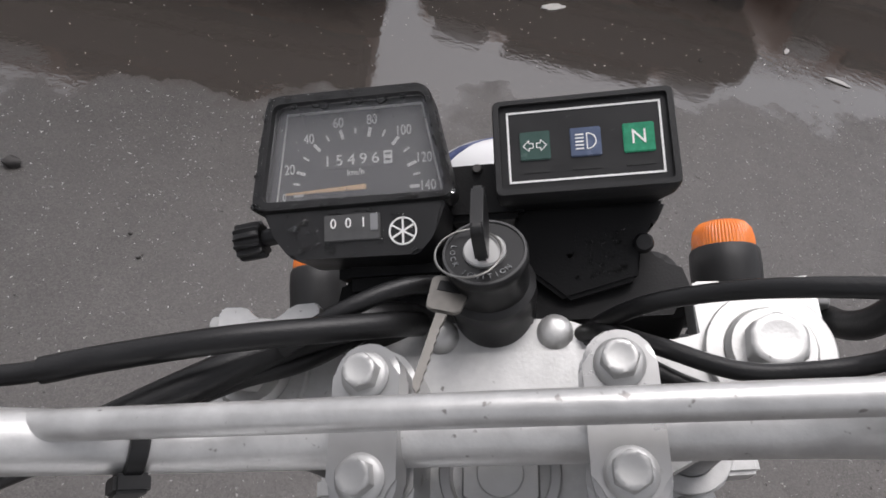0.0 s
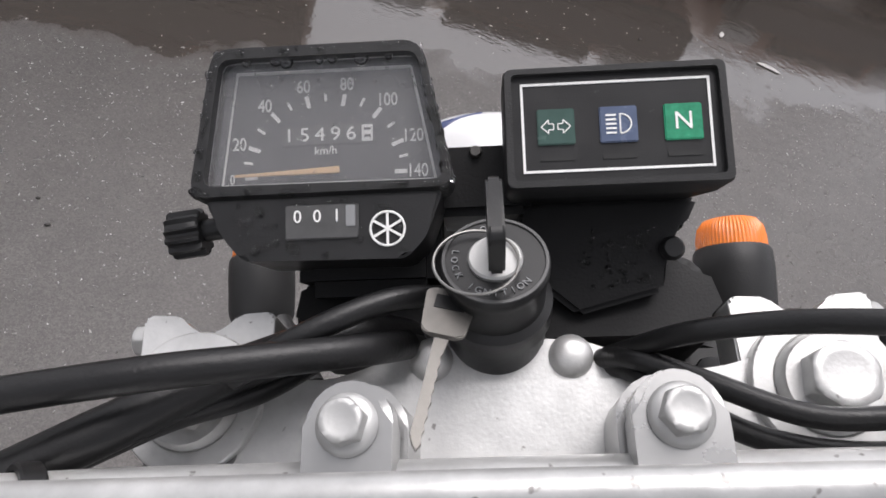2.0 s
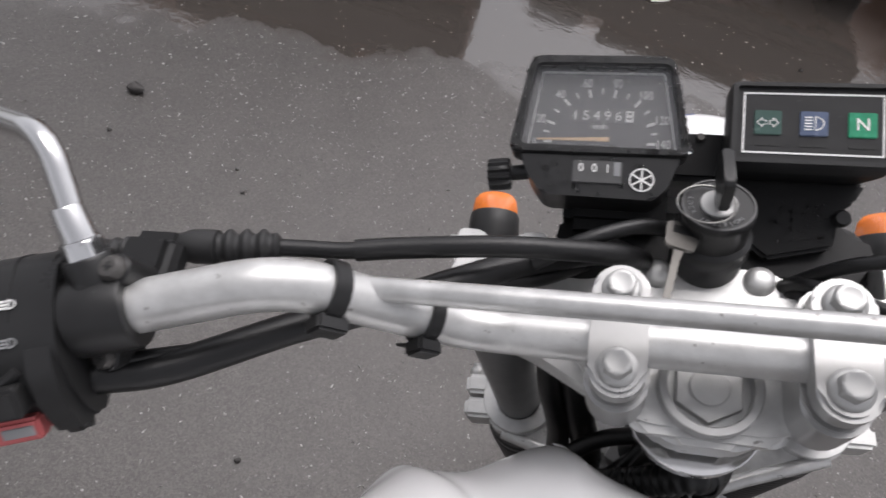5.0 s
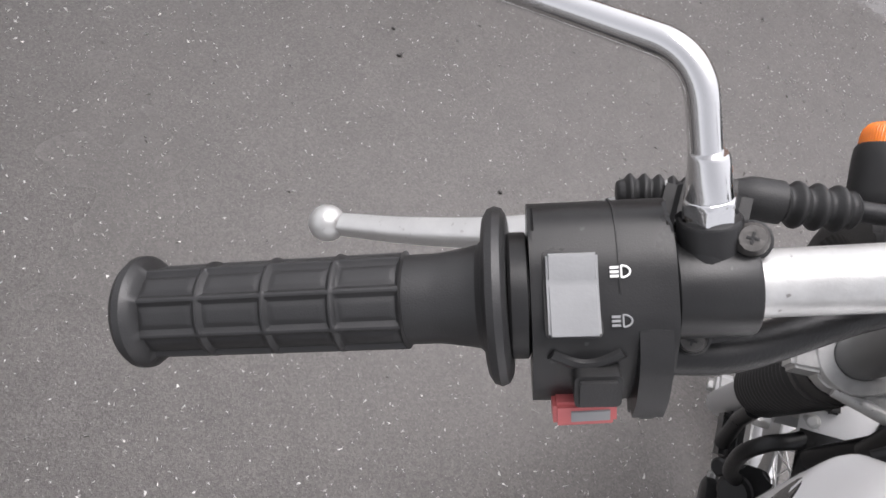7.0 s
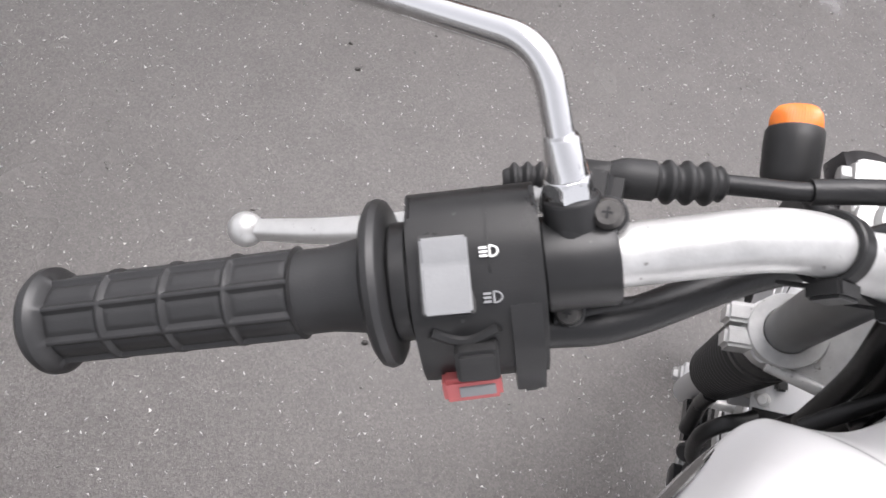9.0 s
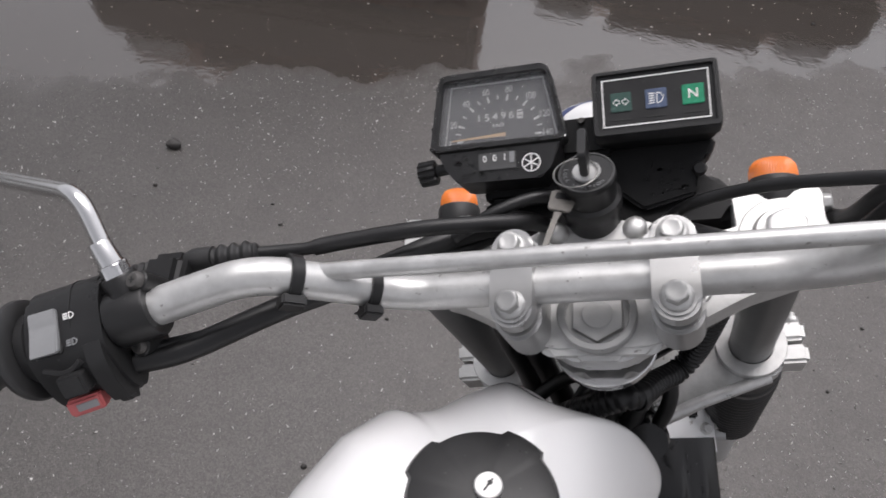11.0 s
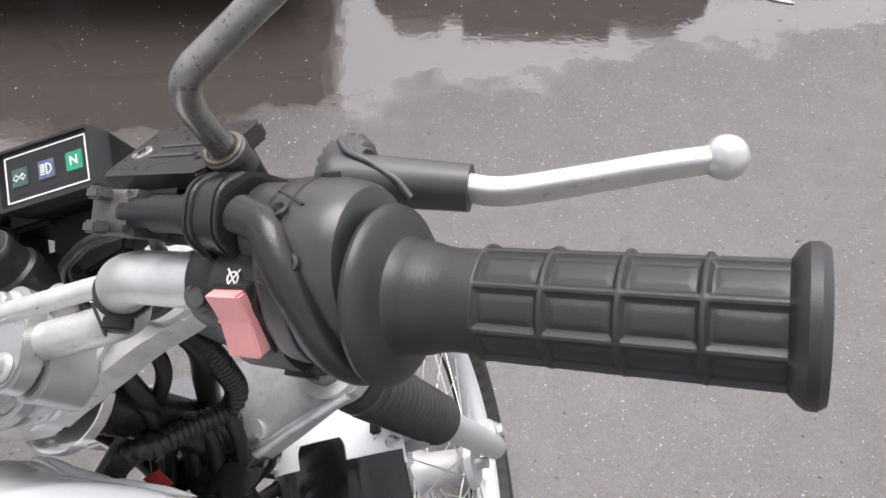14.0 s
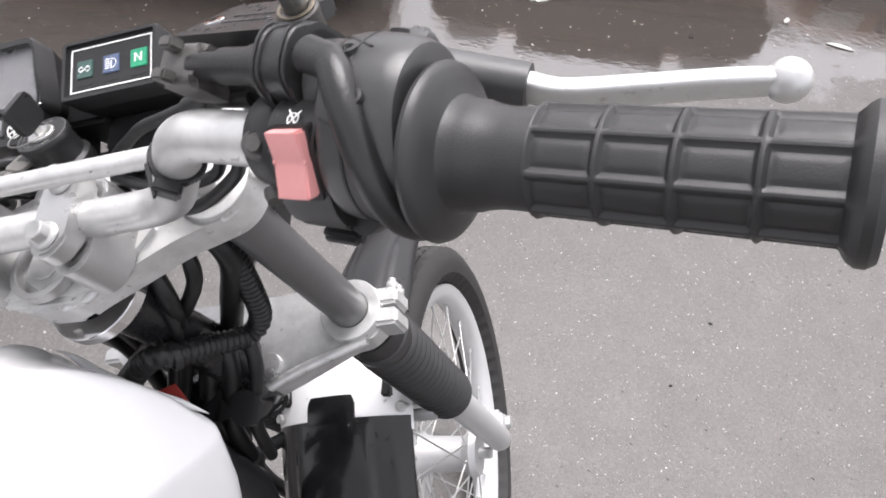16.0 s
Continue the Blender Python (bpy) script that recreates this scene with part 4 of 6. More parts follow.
def tapered(out, shrink, z0, z1, radius):
    """A closed cup under a rim: the outline, smaller towards z0."""
    o = round_outline(out, radius, 4)
    cx, cy = sum(x for x, _ in o) / len(o), sum(y for _, y in o) / len(o)
    bm = bmesh.new()
    rings = [[bm.verts.new((cx + (x - cx) * f, cy + (y - cy) * f, z)) for x, y in o] for f, z in ((shrink * 0.9, z0), (shrink, z0 + 0.004), (1, z1))]
    n = len(o)
    for a, b in zip(rings, rings[1:]):
        for k in range(n):
            bm.faces.new((a[k], a[(k + 1) % n], b[(k + 1) % n], b[k]))
    bm.faces.new(rings[0][::-1])
    bm.faces.new(rings[-1])
    return bm


part("bezel", frame_prism(outer, inner, -0.016, 0.0008, 0.007, 0.003), RUBBER, speedo, "black rubber bezel", FACE)
part("housing", tapered(outer, 0.72, -0.060, -0.0155, 0.007), SHADEBLACK, speedo, "", FACE)
part("dial", prism(round_outline(inner, 0.003, 3), -0.0125, -0.0092, 0), DIAL, speedo, "dark dial", FACE)
glass = part("glass", prism(round_outline(inner, 0.003, 3), -0.0042, -0.0034, 0), GLASS, speedo, "", FACE)
glass.visible_shadow = False
for a, b in zip(inner, inner[1:] + inner[:1]):
    p, q = Vector((*a, -0.0088)), Vector((*b, -0.0088))
    c = Vector((-0.0575, 0.009, -0.0088))
    p, q = p.lerp(c, 0.085), q.lerp(c, 0.085)
    part("dial_border", tube([p, q], 0.00065, 6, 0.5), WHITEINK, speedo, "", FACE)
Z = -0.0089
dial_centre = Vector((-0.0570, -0.0085))
numbers = [("0", -0.0905, -0.0090), ("20", -0.0890, 0.0032), ("40", -0.0799, 0.0168), ("60", -0.0661, 0.0232), ("80", -0.0505, 0.0235), ("100", -0.0363, 0.0172), ("120", -0.0275, 0.0039), ("140", -0.0262, -0.0087)]
words("numeral", "0", 0.0050, pose(-0.0915, -0.0094, Z), WHITEINK, speedo, FACE, 0.0002, 0.7)
for text, x, y in numbers[1:]:
    words("numeral", text, 0.0066, pose(x, y, Z), WHITEINK, speedo, FACE, 0.0002, 0.76)


def tick(p, length, width):
    d = (p - dial_centre).normalized()
    return box(-length / 2, length / 2, -width / 2, width / 2, 0, 0.0003, 0, pose(p.x, p.y, Z, 0, 0, math.degrees(math.atan2(d.y, d.x))))


marks = [Vector((x, y)) for _, x, y in numbers]
inset = [m + (dial_centre - m).normalized() * 0.0058 for m in marks]
for n, p in enumerate(inset):
    part("tick", tick(p, 0.0044, 0.0014), WHITEINK, speedo, "", FACE)
    if n + 1 < len(inset):
        mid = (p + inset[n + 1]) / 2
        mid += (mid - dial_centre).normalized() * 0.0016
        part("tick", tick(mid, 0.0032, 0.0009), WHITEINK, speedo, "", FACE)
part("odometer_window", box(-0.0745, -0.0409, 0.0018, 0.0093, Z - 0.001, Z + 0.0002, 0.0003), DRUM, speedo, "", FACE)
for n, digit in enumerate("15496"):
    words("digit", digit, 0.0070, pose(-0.0712 + 0.0055 * n, 0.0055, Z + 0.0003), WHITEINK, speedo, FACE, 0.0002, 1.1)
part("tenths_drum", box(-0.0455, -0.0416, 0.0026, 0.0086, Z, Z + 0.0005, 0.0002), WHITEINK, speedo, "white tenths drum", FACE)
for n in range(2):
    part("bar", box(-0.0447, -0.0423, 0.0040 + 0.0026 * n, 0.0048 + 0.0026 * n, Z + 0.0004, Z + 0.0007, 0), DIAL, speedo, "", FACE)
words("unit", "km/h", 0.0040, pose(-0.0583, -0.0002, Z), WHITEINK, speedo, FACE)
part("needle", prism([(-0.0902, -0.0090), (-0.0902, -0.0082), (-0.0532, -0.0064), (-0.0532, -0.0088)], Z + 0.0015, Z + 0.0025, 0.0002), NEEDLE, speedo, "orange needle lying on zero", FACE)
# trip counter below the dial
panel = round_outline([(-0.0985, -0.0176), (-0.0925, -0.0300), (-0.0850, -0.0393), (-0.0300, -0.0400), (-0.0235, -0.0335), (-0.0172, -0.0172)], 0.003, 3)
part("trip_panel", prism(panel, -0.035, -0.0008, 0.0015), PLASTIC, speedo, "black lower panel with rain drops", FACE)
part("trip_window", box(-0.0702, -0.0456, -0.0327, -0.0211, -0.0012, 0.0002, 0.0004), DRUM, speedo, "grey trip counter window", FACE)
for n, digit in enumerate("001"):
    words("digit", digit, 0.0060, pose(-0.0660 + 0.0066 * n, -0.0252, 0.0004), WHITEINK, speedo, FACE, 0.0002, 0.95)
part("tenths_drum", box(-0.0498, -0.0466, -0.0288, -0.0216, 0.0, 0.0006, 0.0002), GREYPLASTIC, speedo, "", FACE)
part("badge_ring", washer(0.0053, 0.0061, 0.0006, pose(-0.0360, -0.0299, -0.0006), 40), WHITEINK, speedo, "white ring badge", FACE)
for k in range(3):
    part("badge_bar", box(-0.0052, 0.0052, -0.00042, 0.00042, 0, 0.0004, 0, pose(-0.0360, -0.0299, -0.0006 + 0.0001 * k, 0, 0, 30 + 60 * k)), WHITEINK, speedo, "", FACE)


def fluted(a, h):
    return 0.0007 * (1 if math.cos(12 * a) > 0 else -1)


part("trip_knob", join(lathe([(0, 0), (0.0072, 0), (0.0080, 0.001), (0.0080, 0.011), (0.0074, 0.012), (0, 0.012)], axis_pose((-0.1030, -0.0262, -0.0140), (-1, -0.12, 0)), 48, fluted), drum(0.004, 0.016, axis_pose((-0.093, -0.0248, -0.0140), (-1, -0.12, 0)))), PLASTIC, speedo, "fluted black knob", FACE)

warn = hang(new("warning_panel"), bike, "black warning light box with a white border", FACE)
wout = [(0.0035, -0.0194), (0.0780, -0.0194), (0.0774, 0.0222), (0.0038, 0.0220)]
winn = [(0.0066, -0.0165), (0.0750, -0.0165), (0.0745, 0.0196), (0.0066, 0.0196)]
part("bezel", frame_prism(wout, winn, -0.014, 0.0024, 0.003, 0.0022), RUBBER, warn, "black rubber bezel", FACE)
part("housing", tapered(wout, 0.84, -0.055, -0.0138, 0.003), SHADEBLACK, warn, "", FACE)
part("panel", box(0.0066, 0.0750, -0.0165, 0.0196, -0.003, 0.0, 0), PLASTIC, warn, "", FACE)
for x0, x1, y0, y1 in ((0.0096, 0.0720, 0.01605, 0.0169), (0.0096, 0.0720, -0.0137, -0.01285), (0.0096, 0.01045, -0.01285, 0.01605), (0.07115, 0.0720, -0.01285, 0.01605)):
    part("border", box(x0, x1, y0, y1, -0.0005, 0.0004, 0), WHITEINK, warn, "white border line", FACE)
lamps = [(0.0209, GREENDIM, "dark green turn signal lens"), (0.0414, BLUEDIM, "blue high beam lens"), (0.0625, GREENLIT, "lit green neutral lens")]
for x, mat, lab in lamps:
    lamp = part("warning_lens", box(x - 0.0062, x + 0.0062, -0.0055 + 0.001, 0.0068 + 0.001, -0.001, 0.0009, 0.0004), mat, warn, lab, FACE)
    part("caption", box(x - 0.0055, x + 0.0055, -0.0098, -0.0082, -0.0005, 0.0003, 0), DIMINK, warn, "worn dark caption", FACE)
words("letter", "N", 0.0084, pose(0.0625, 0.0016, 0.0010), WHITEINK, warn, FACE)
for s in (-1, 1):
    a = [(0.0208 + s * 0.0007, 0.0026), (0.0208 + s * 0.0024, 0.0026), (0.0208 + s * 0.0024, 0.0039), (0.0208 + s * 0.0048, 0.0016), (0.0208 + s * 0.0024, -0.0007), (0.0208 + s * 0.0024, 0.0006), (0.0208 + s * 0.0007, 0.0006)]
    for p, q in zip(a, a[1:] + a[:1]):
        part("arrow", tube([(*p, 0.0010), (*q, 0.0010)], 0.00022, 5), WHITEINK, warn, "", FACE)
beam = [(0.0419, -0.0016), (0.0419, 0.0050)] + [(0.0419 + 0.0036 * math.sin(math.pi * k / 10), 0.0017 + 0.0033 * math.cos(math.pi * k / 10)) for k in range(11)]
part("beam_sign", tube([(x, y, 0.0010) for x, y in beam], 0.0003, 5), WHITEINK, warn, "", FACE)
for k in range(5):
    part("beam_sign", box(0.0372, 0.0406, -0.0016 + 0.0015 * k, -0.0010 + 0.0015 * k, 0.0008, 0.0012, 0), WHITEINK, warn, "", FACE)
part("bracket", join(prism([(0.010, -0.017), (0.077, -0.017), (0.072, -0.027), (0.063, -0.034), (0.062, -0.052), (0.030, -0.060), (0.006, -0.040)], -0.060, -0.034, 0.002), box(-0.09, 0.075, -0.01, 0.009, -0.070, -0.052, 0.004),
                     box(-0.075, -0.02, -0.05, -0.01, -0.065, -0.030, 0.006)), SHADEBLACK, bike, "black instrument bracket", FACE)
part("lock_bracket", box(-0.022, 0.014, -0.022, 0.0045, -0.068, -0.026, 0.003), SHADEBLACK, bike, "", FACE)
part("bracket_screw", screw_mesh(0.0024, 0.003, pose(-0.0060, 0.0014, -0.0265)), DARKSTEEL, bike, "small worn screw", FACE)
part("wiring_cover", prism(round_outline([(-0.080, 0.058), (0.088, 0.058), (0.080, 0.092), (-0.075, 0.092)], 0.012, 4), -0.135, -0.078, 0.005, None, 3), SHADEBLACK, bike, "black rubber wiring cover", FORK)
part("bracket_screw", screw_mesh(0.0045, 0.004, pose(0.0650, -0.0365, -0.033)), PLASTIC, bike, "", FACE)
# drops of rain standing on the instruments
rain = bmesh.new()
rng = random.Random(7)


def bead(x, y, z, r, out):
    m = pose(x, y, z) @ Matrix.Diagonal((r, r * rng.uniform(0.8, 1.2), r * 0.55, 1))
    bmesh.ops.create_icosphere(out, subdivisions=2, radius=1.0, matrix=m)


for _ in range(75):
    bead(rng.uniform(-0.088, -0.030), rng.uniform(-0.0385, -0.0195), -0.0008, 0.0004 + 0.0015 * rng.random() ** 1.5, rain)
# larger drops hang from the upper edge of the bezel
for x in (-0.0840, -0.0735, -0.0700, -0.0585, -0.0540, -0.0440, -0.0345):
    bead(x, 0.0300, -0.0012, rng.uniform(0.0013, 0.0026), rain)
for _ in range(210):
    k = rng.randrange(4)
    p, q = Vector(outer[k]).lerp(Vector(inner[k]), 0.5), Vector(outer[(k + 1) % 4]).lerp(Vector(inner[(k + 1) % 4]), 0.5)
    w = p.lerp(q, rng.random())
    bead(w.x + rng.uniform(-0.0010, 0.0010), w.y + rng.uniform(-0.0008, 0.0008), 0.0006, 0.0004 + 0.0014 * rng.random() ** 1.8, rain)
for _ in range(160):
    bead(rng.uniform(-0.093, -0.022), rng.choice((rng.uniform(-0.013, 0.027), rng.uniform(0.018, 0.028))), -0.0034, rng.uniform(0.0002, 0.0006), rain)
for _ in range(46):
    bead(rng.uniform(0.032, 0.0605), rng.uniform(-0.050, -0.028), -0.034, rng.uniform(0.0005, 0.0014), rain)
drops = part("rainwater", rain, DROP, bike, "clear beads of rain water", FACE)
drops["kind"] = "stuff"

# ignition lock with its keys
LOCK = FORK @ axis_pose((-0.0012, 0.0683, -0.0232), (0, 0.27, 0.963), (0, 1, 0))
LOCK = LOCK @ pose(0, 0, 0, 0, 0, 180)
lock = part("ignition_lock", lathe([(0, -0.050), (0.0165, -0.050), (0.0175, -0.046), (0.0175, -0.030), (0.0190, -0.028), (0.0190, -0.020), (0.0165, -0.018), (0.0163, -0.006), (0.0172, -0.004), (0.0172, -0.001), (0.0165, 0.0), (0, 0.0)], None, 48), PLASTIC, bike, "black ignition switch barrel", LOCK)
part("lock_rim", washer(0.0155, 0.0168, 0.0006, None, 48), SATIN, lock, "", LOCK)
part("lock_core", lathe([(0, 0), (0.0086, 0), (0.0086, 0.0012), (0.0080, 0.0018), (0.0060, 0.0016), (0, 0.0016)], None, 36), STEEL, lock, "bright key barrel", LOCK)


def arc_words(text, radius, start, step, size):
    for n, ch in enumerate(text):
        a = start + n * step
        words("letter", ch, size, pose(radius * math.cos(radians(a)), radius * math.sin(radians(a)), 0.0003, 0, 0, a + (90 if step > 0 else -90)), GREYPLASTIC, lock, LOCK)


ux = (LOCK.inverted() @ FORK @ Matrix.Translation((1, 0, 0))).translation - (LOCK.inverted() @ FORK).translation
flip = 0 if ux.x > 0 else 180
arc_words("LOCK", 0.0128, flip + 165, 14, 0.0031)
arc_words("IGNITION", 0.0128, flip + 232, 12, 0.0031)
arc_words("ON", 0.0128, flip + 105, -13, 0.0026)
KEY = LOCK @ pose(0, 0, 0, 0, 0, flip + 4)
key = part("key", join(prism(round_outline([(-0.0115, 0.006), (0.0115, 0.006), (0.0125, 0.026), (-0.0125, 0.026)], 0.004, 4), -0.0024, 0.0024, 0.0008, pose(0, 0, 0, 90, 0, 86))), PLASTIC, lock, "black headed key in the lock", KEY)
part("key_blade", box(-0.0035, 0.0035, -0.001, 0.001, 0.0, 0.008, 0.0003, pose(0, 0, 0, 0, 0, 90)), STEEL, key, "", KEY)
ring_line = [FORK.inverted() @ LOCK @ Vector((-0.006 * (1 if ux.x > 0 else -1) + 0.0130 * math.cos(math.tau * k / 40), -0.003 * (1 if ux.x > 0 else -1) + 0.0130 * math.sin(math.tau * k / 40), 0.0035 + 0.001 * math.sin(math.tau * k / 40))) for k in range(41)]
part("key_ring", tube(ring_line, 0.0005, 8), WORN_CHROME, lock, "thin steel key ring", FORK)
K2 = FORK @ Matrix(((0.97, 0.20, 0.13, -0.0165), (-0.22, 0.90, 0.37, 0.0530), (-0.05, -0.39, 0.92, -0.0285), (0, 0, 0, 1)))
spare = part("key", join(prism(round_outline([(-0.0068, -0.009), (0.0068, -0.009), (0.0085, 0.009), (-0.0085, 0.009)], 0.003, 4), -0.001, 0.001, 0.0004), ), KEYSTEEL, bike, "spare steel key hanging on the ring", K2)
part("key_hole", box(-0.0052, 0.0052, 0.0005, 0.0066, -0.0013, 0.0013, 0.0004), PLASTIC, spare, "", K2)
blade = [(-0.0034, -0.0095), (-0.0030, -0.040)] + [(-0.0018 + 0.0004 * (k % 2), -0.0415 - 0.0008 * k) for k in range(2)] + [(0.0008, -0.0440)] + [(0.0024 - 0.0010 * (k % 2), -0.0420 + 0.0020 * k) for k in range(15)] + [(0.0034, -0.0095)]
part("key_blade", moved(prism(blade, -0.0008, 0.0008, 0.0002), Matrix.Diagonal((0.66, 1.08, 1, 1))), KEYSTEEL, spare, "toothed steel blade", K2)

# headlamp shell behind the instruments
cowl = bmesh.new()
bmesh.ops.create_uvsphere(cowl, u_segments=40, v_segments=24, radius=1.0)
for v in cowl.verts:
    x, y, z = v.co
    v.co = Vector((math.copysign(abs(x) ** 0.85, x) * 0.056, 0.150 + math.copysign(abs(y) ** 0.75, y) * 0.040, -0.178 + math.copysign(abs(z) ** 0.80, z) * 0.090))
headlamp = part("headlamp", cowl, TANKWHITE, bike, "white headlamp cowl with a navy stripe", FORK)
part("cowl_stripe", tube([(-0.034, 0.158, -0.0975), (-0.020, 0.165, -0.0940), (-0.010, 0.169, -0.0945), (-0.002, 0.172, -0.0962)], lambda s: 0.0034 - 0.0022 * s, 10, 0.45, (0, 0.3, 1)), NAVY, headlamp, "navy stripe", FORK)
part("headlamp_glass", lathe([(0, 0.012), (0.03, 0.010), (0.048, 0.004), (0.053, 0), (0, 0)], axis_pose((0, 0.180, -0.190), (0, 1, -0.1)), 40), LENS, headlamp, "", FORK)

# turn signals
for s, cx, cy, cz in ((1, 0.1215, 0.114, -0.154), (-1, -0.1335, 0.136, -0.195)):
    at = FORK @ axis_pose((cx, cy, cz), (s * 0.03, 0.97, 0.16)) @ Matrix.Diagonal((0.80, 0.80, 0.9, 1))
    ind = part("turn_signal", lathe([(0, -0.042), (0.013, -0.0415), (0.0200, -0.037), (0.0232, -0.028), (0.0240, -0.004), (0.0236, 0.006), (0.0222, 0.0082), (0, 0.0085)], None, 40), RUBBER, bike, "round turn signal with an amber lens", at)
    part("lens", lathe([(0, 0.0070), (0.0214, 0.0070), (0.0207, 0.015), (0.0195, 0.0205), (0.0162, 0.0245), (0.009, 0.0263), (0, 0.0267)], None, 180, lambda a, h: 0.0004 * math.cos(60 * a) if 0.009 < h < 0.025 else 0), AMBER, ind, "ribbed amber lens", at)
    part("stalk", tube([(s * 0.098, FY + 0.03, cz + 0.01), (cx - s * 0.004, cy - 0.020, cz - 0.004), (cx, cy - 0.005, cz)], 0.0085, 14), RUBBER, ind, "", FORK)

def blade(line, wide, high, up):
    """A lever: a flat bar with rounded edges, swept along a line; wide and high are functions of the share of its length."""
    bm = bmesh.new()
    pts = [Vector(p) for p in line]
    rings = []
    for n, p in enumerate(pts):
        way = (pts[min(n + 1, len(pts) - 1)] - pts[max(n - 1, 0)]).normalized()
        side = Vector(up).cross(way).normalized()
        other = way.cross(side)
        u = n / (len(pts) - 1)
        ring = []
        for k in range(24):
            c, d = math.cos(math.tau * k / 24), math.sin(math.tau * k / 24)
            ring.append(bm.verts.new(p + side * (wide(u) * math.copysign(abs(c) ** 0.5, c)) + other * (high(u) * math.copysign(abs(d) ** 0.5, d))))
        rings.append(ring)
    for a, b in zip(rings, rings[1:]):
        for k in range(24):
            bm.faces.new((a[k], a[(k + 1) % 24], b[(k + 1) % 24], b[k]))
    bm.faces.new(rings[0][::-1])
    bm.faces.new(rings[-1])
    return bm


# ---- left hand controls ----
YZ = Matrix(((0, 0, 1, 0), (1, 0, 0, 0), (0, 1, 0, 0), (0, 0, 0, 1)))
LB = BAR @ along_bar(-1, 0.2775) @ pose(0, 0, -0.002, 7, 3, 0)
left_switch = part("switch_housing", prism(round_outline([(0.029, -0.014), (0.031, 0.004), (0.024, 0.0165), (0.008, 0.0205), (-0.014, 0.0185), (-0.023, 0.010), (-0.033, -0.004), (-0.036, -0.018), (-0.028, -0.024), (0.012, -0.024)], 0.006, 4), -0.0185, 0.0255, 0.0018, YZ, 3), PLASTIC, bike, "black left switch housing", LB)
part("collar", lathe([(0, 0), (0.0200, 0), (0.0210, 0.001), (0.0210, 0.006), (0.0190, 0.007), (0, 0.007)], pose(-0.0255, 0, 0, 0, 90, 0), 36), PLASTIC, left_switch, "", LB)
part("parting_line", prism(round_outline([(0.0285, -0.014), (0.0315, 0.004), (0.0243, 0.0169), (0.008, 0.0209), (-0.005, 0.0200), (-0.005, -0.020)], 0.005, 3), 0.0080, 0.0086, 0, YZ), RUBBER, left_switch, "", LB)
part("lower_lip", prism(round_outline([(-0.008, 0.019), (-0.024, 0.0155), (-0.036, 0.003), (-0.043, -0.012), (-0.036, -0.020), (-0.012, -0.020)], 0.006, 4), 0.0135, 0.0235, 0.003, YZ, 3), PLASTIC, left_switch, "", LB)
part("recess_edge", tube([(-0.013 + 0.022 * k / 10, -0.0195 - 0.0035 * math.sin(math.pi * k / 10), 0.0128 - 0.0035 * math.sin(math.pi * k / 10)) for k in range(11)], 0.0022, 8), RUBBER, left_switch, "", LB)
part("beam_rocker", prism(round_outline([(-0.0125, 0), (0.0125, 0), (0.0125, 0.0035), (0.0035, 0.0028), (-0.0125, 0.0065)], 0.001, 2), -0.0078, 0.0078, 0.0008, pose(-0.0062, -0.0020, 0.0184, 9, 3, 0) @ YZ), GREYPLASTIC, left_switch, "pale grey beam rocker", LB)
part("rocker_frame", prism(round_outline([(-0.0135, -0.0088), (0.0135, -0.0088), (0.0135, 0.0088), (-0.0135, 0.0088)], 0.002, 3), 0, 0.0016, 0.0004, pose(-0.0062, -0.0020, 0.0184, 9, 3, 90)), RUBBER, left_switch, "", LB)
for y, lit in ((0.0025, True), (-0.0122, False)):
    at = LB @ pose(0.0083, y + 0.0015, 0.0208 if lit else 0.0190, 4, 0, 0)
    part("beam_icon", tube([(0.0004, -0.0018, 0), (0.0004, 0.0018, 0)] + [(0.0004 + 0.0026 * math.sin(math.pi * k / 8), 0.0018 * math.cos(math.pi * k / 8), 0) for k in range(9)], 0.00035, 5), WHITEINK if lit else GREYPLASTIC, left_switch, "", at)
    for k in range(3):
        part("beam_icon", box(-0.0030, -0.0004, -0.0017 + 0.0013 * k, -0.0009 + 0.0013 * k, -0.0001, 0.0003, 0), WHITEINK if lit else GREYPLASTIC, left_switch, "", at)
part("signal_slider", prism(round_outline([(-0.007, -0.0065), (0.0075, -0.0065), (0.0075, 0.006), (-0.007, 0.006)], 0.002, 3), -0.004, 0.009, 0.0015, pose(0.0008, -0.0268, 0.0045, 40, 0, 0)), RUBBER, left_switch, "black signal slider", LB)
horn = part("horn_button", box(-0.0095, 0.0085, -0.0042, 0.0040, -0.005, 0.004, 0.0012, pose(-0.0015, -0.0372, -0.0072, 38, 0, 2) @ Matrix.Diagonal((1.15, 1.2, 1, 1))), RED, left_switch, "faded red button", LB)
part("button_mark", box(-0.0045, 0.0065, -0.0020, 0.0016, 0.0038, 0.0045, 0.0002, pose(-0.0015, -0.0372, -0.0072, 38, 0, 2) @ Matrix.Diagonal((1.15, 1.2, 1, 1))), GREYPLASTIC, horn, "pale rubbed mark", LB)

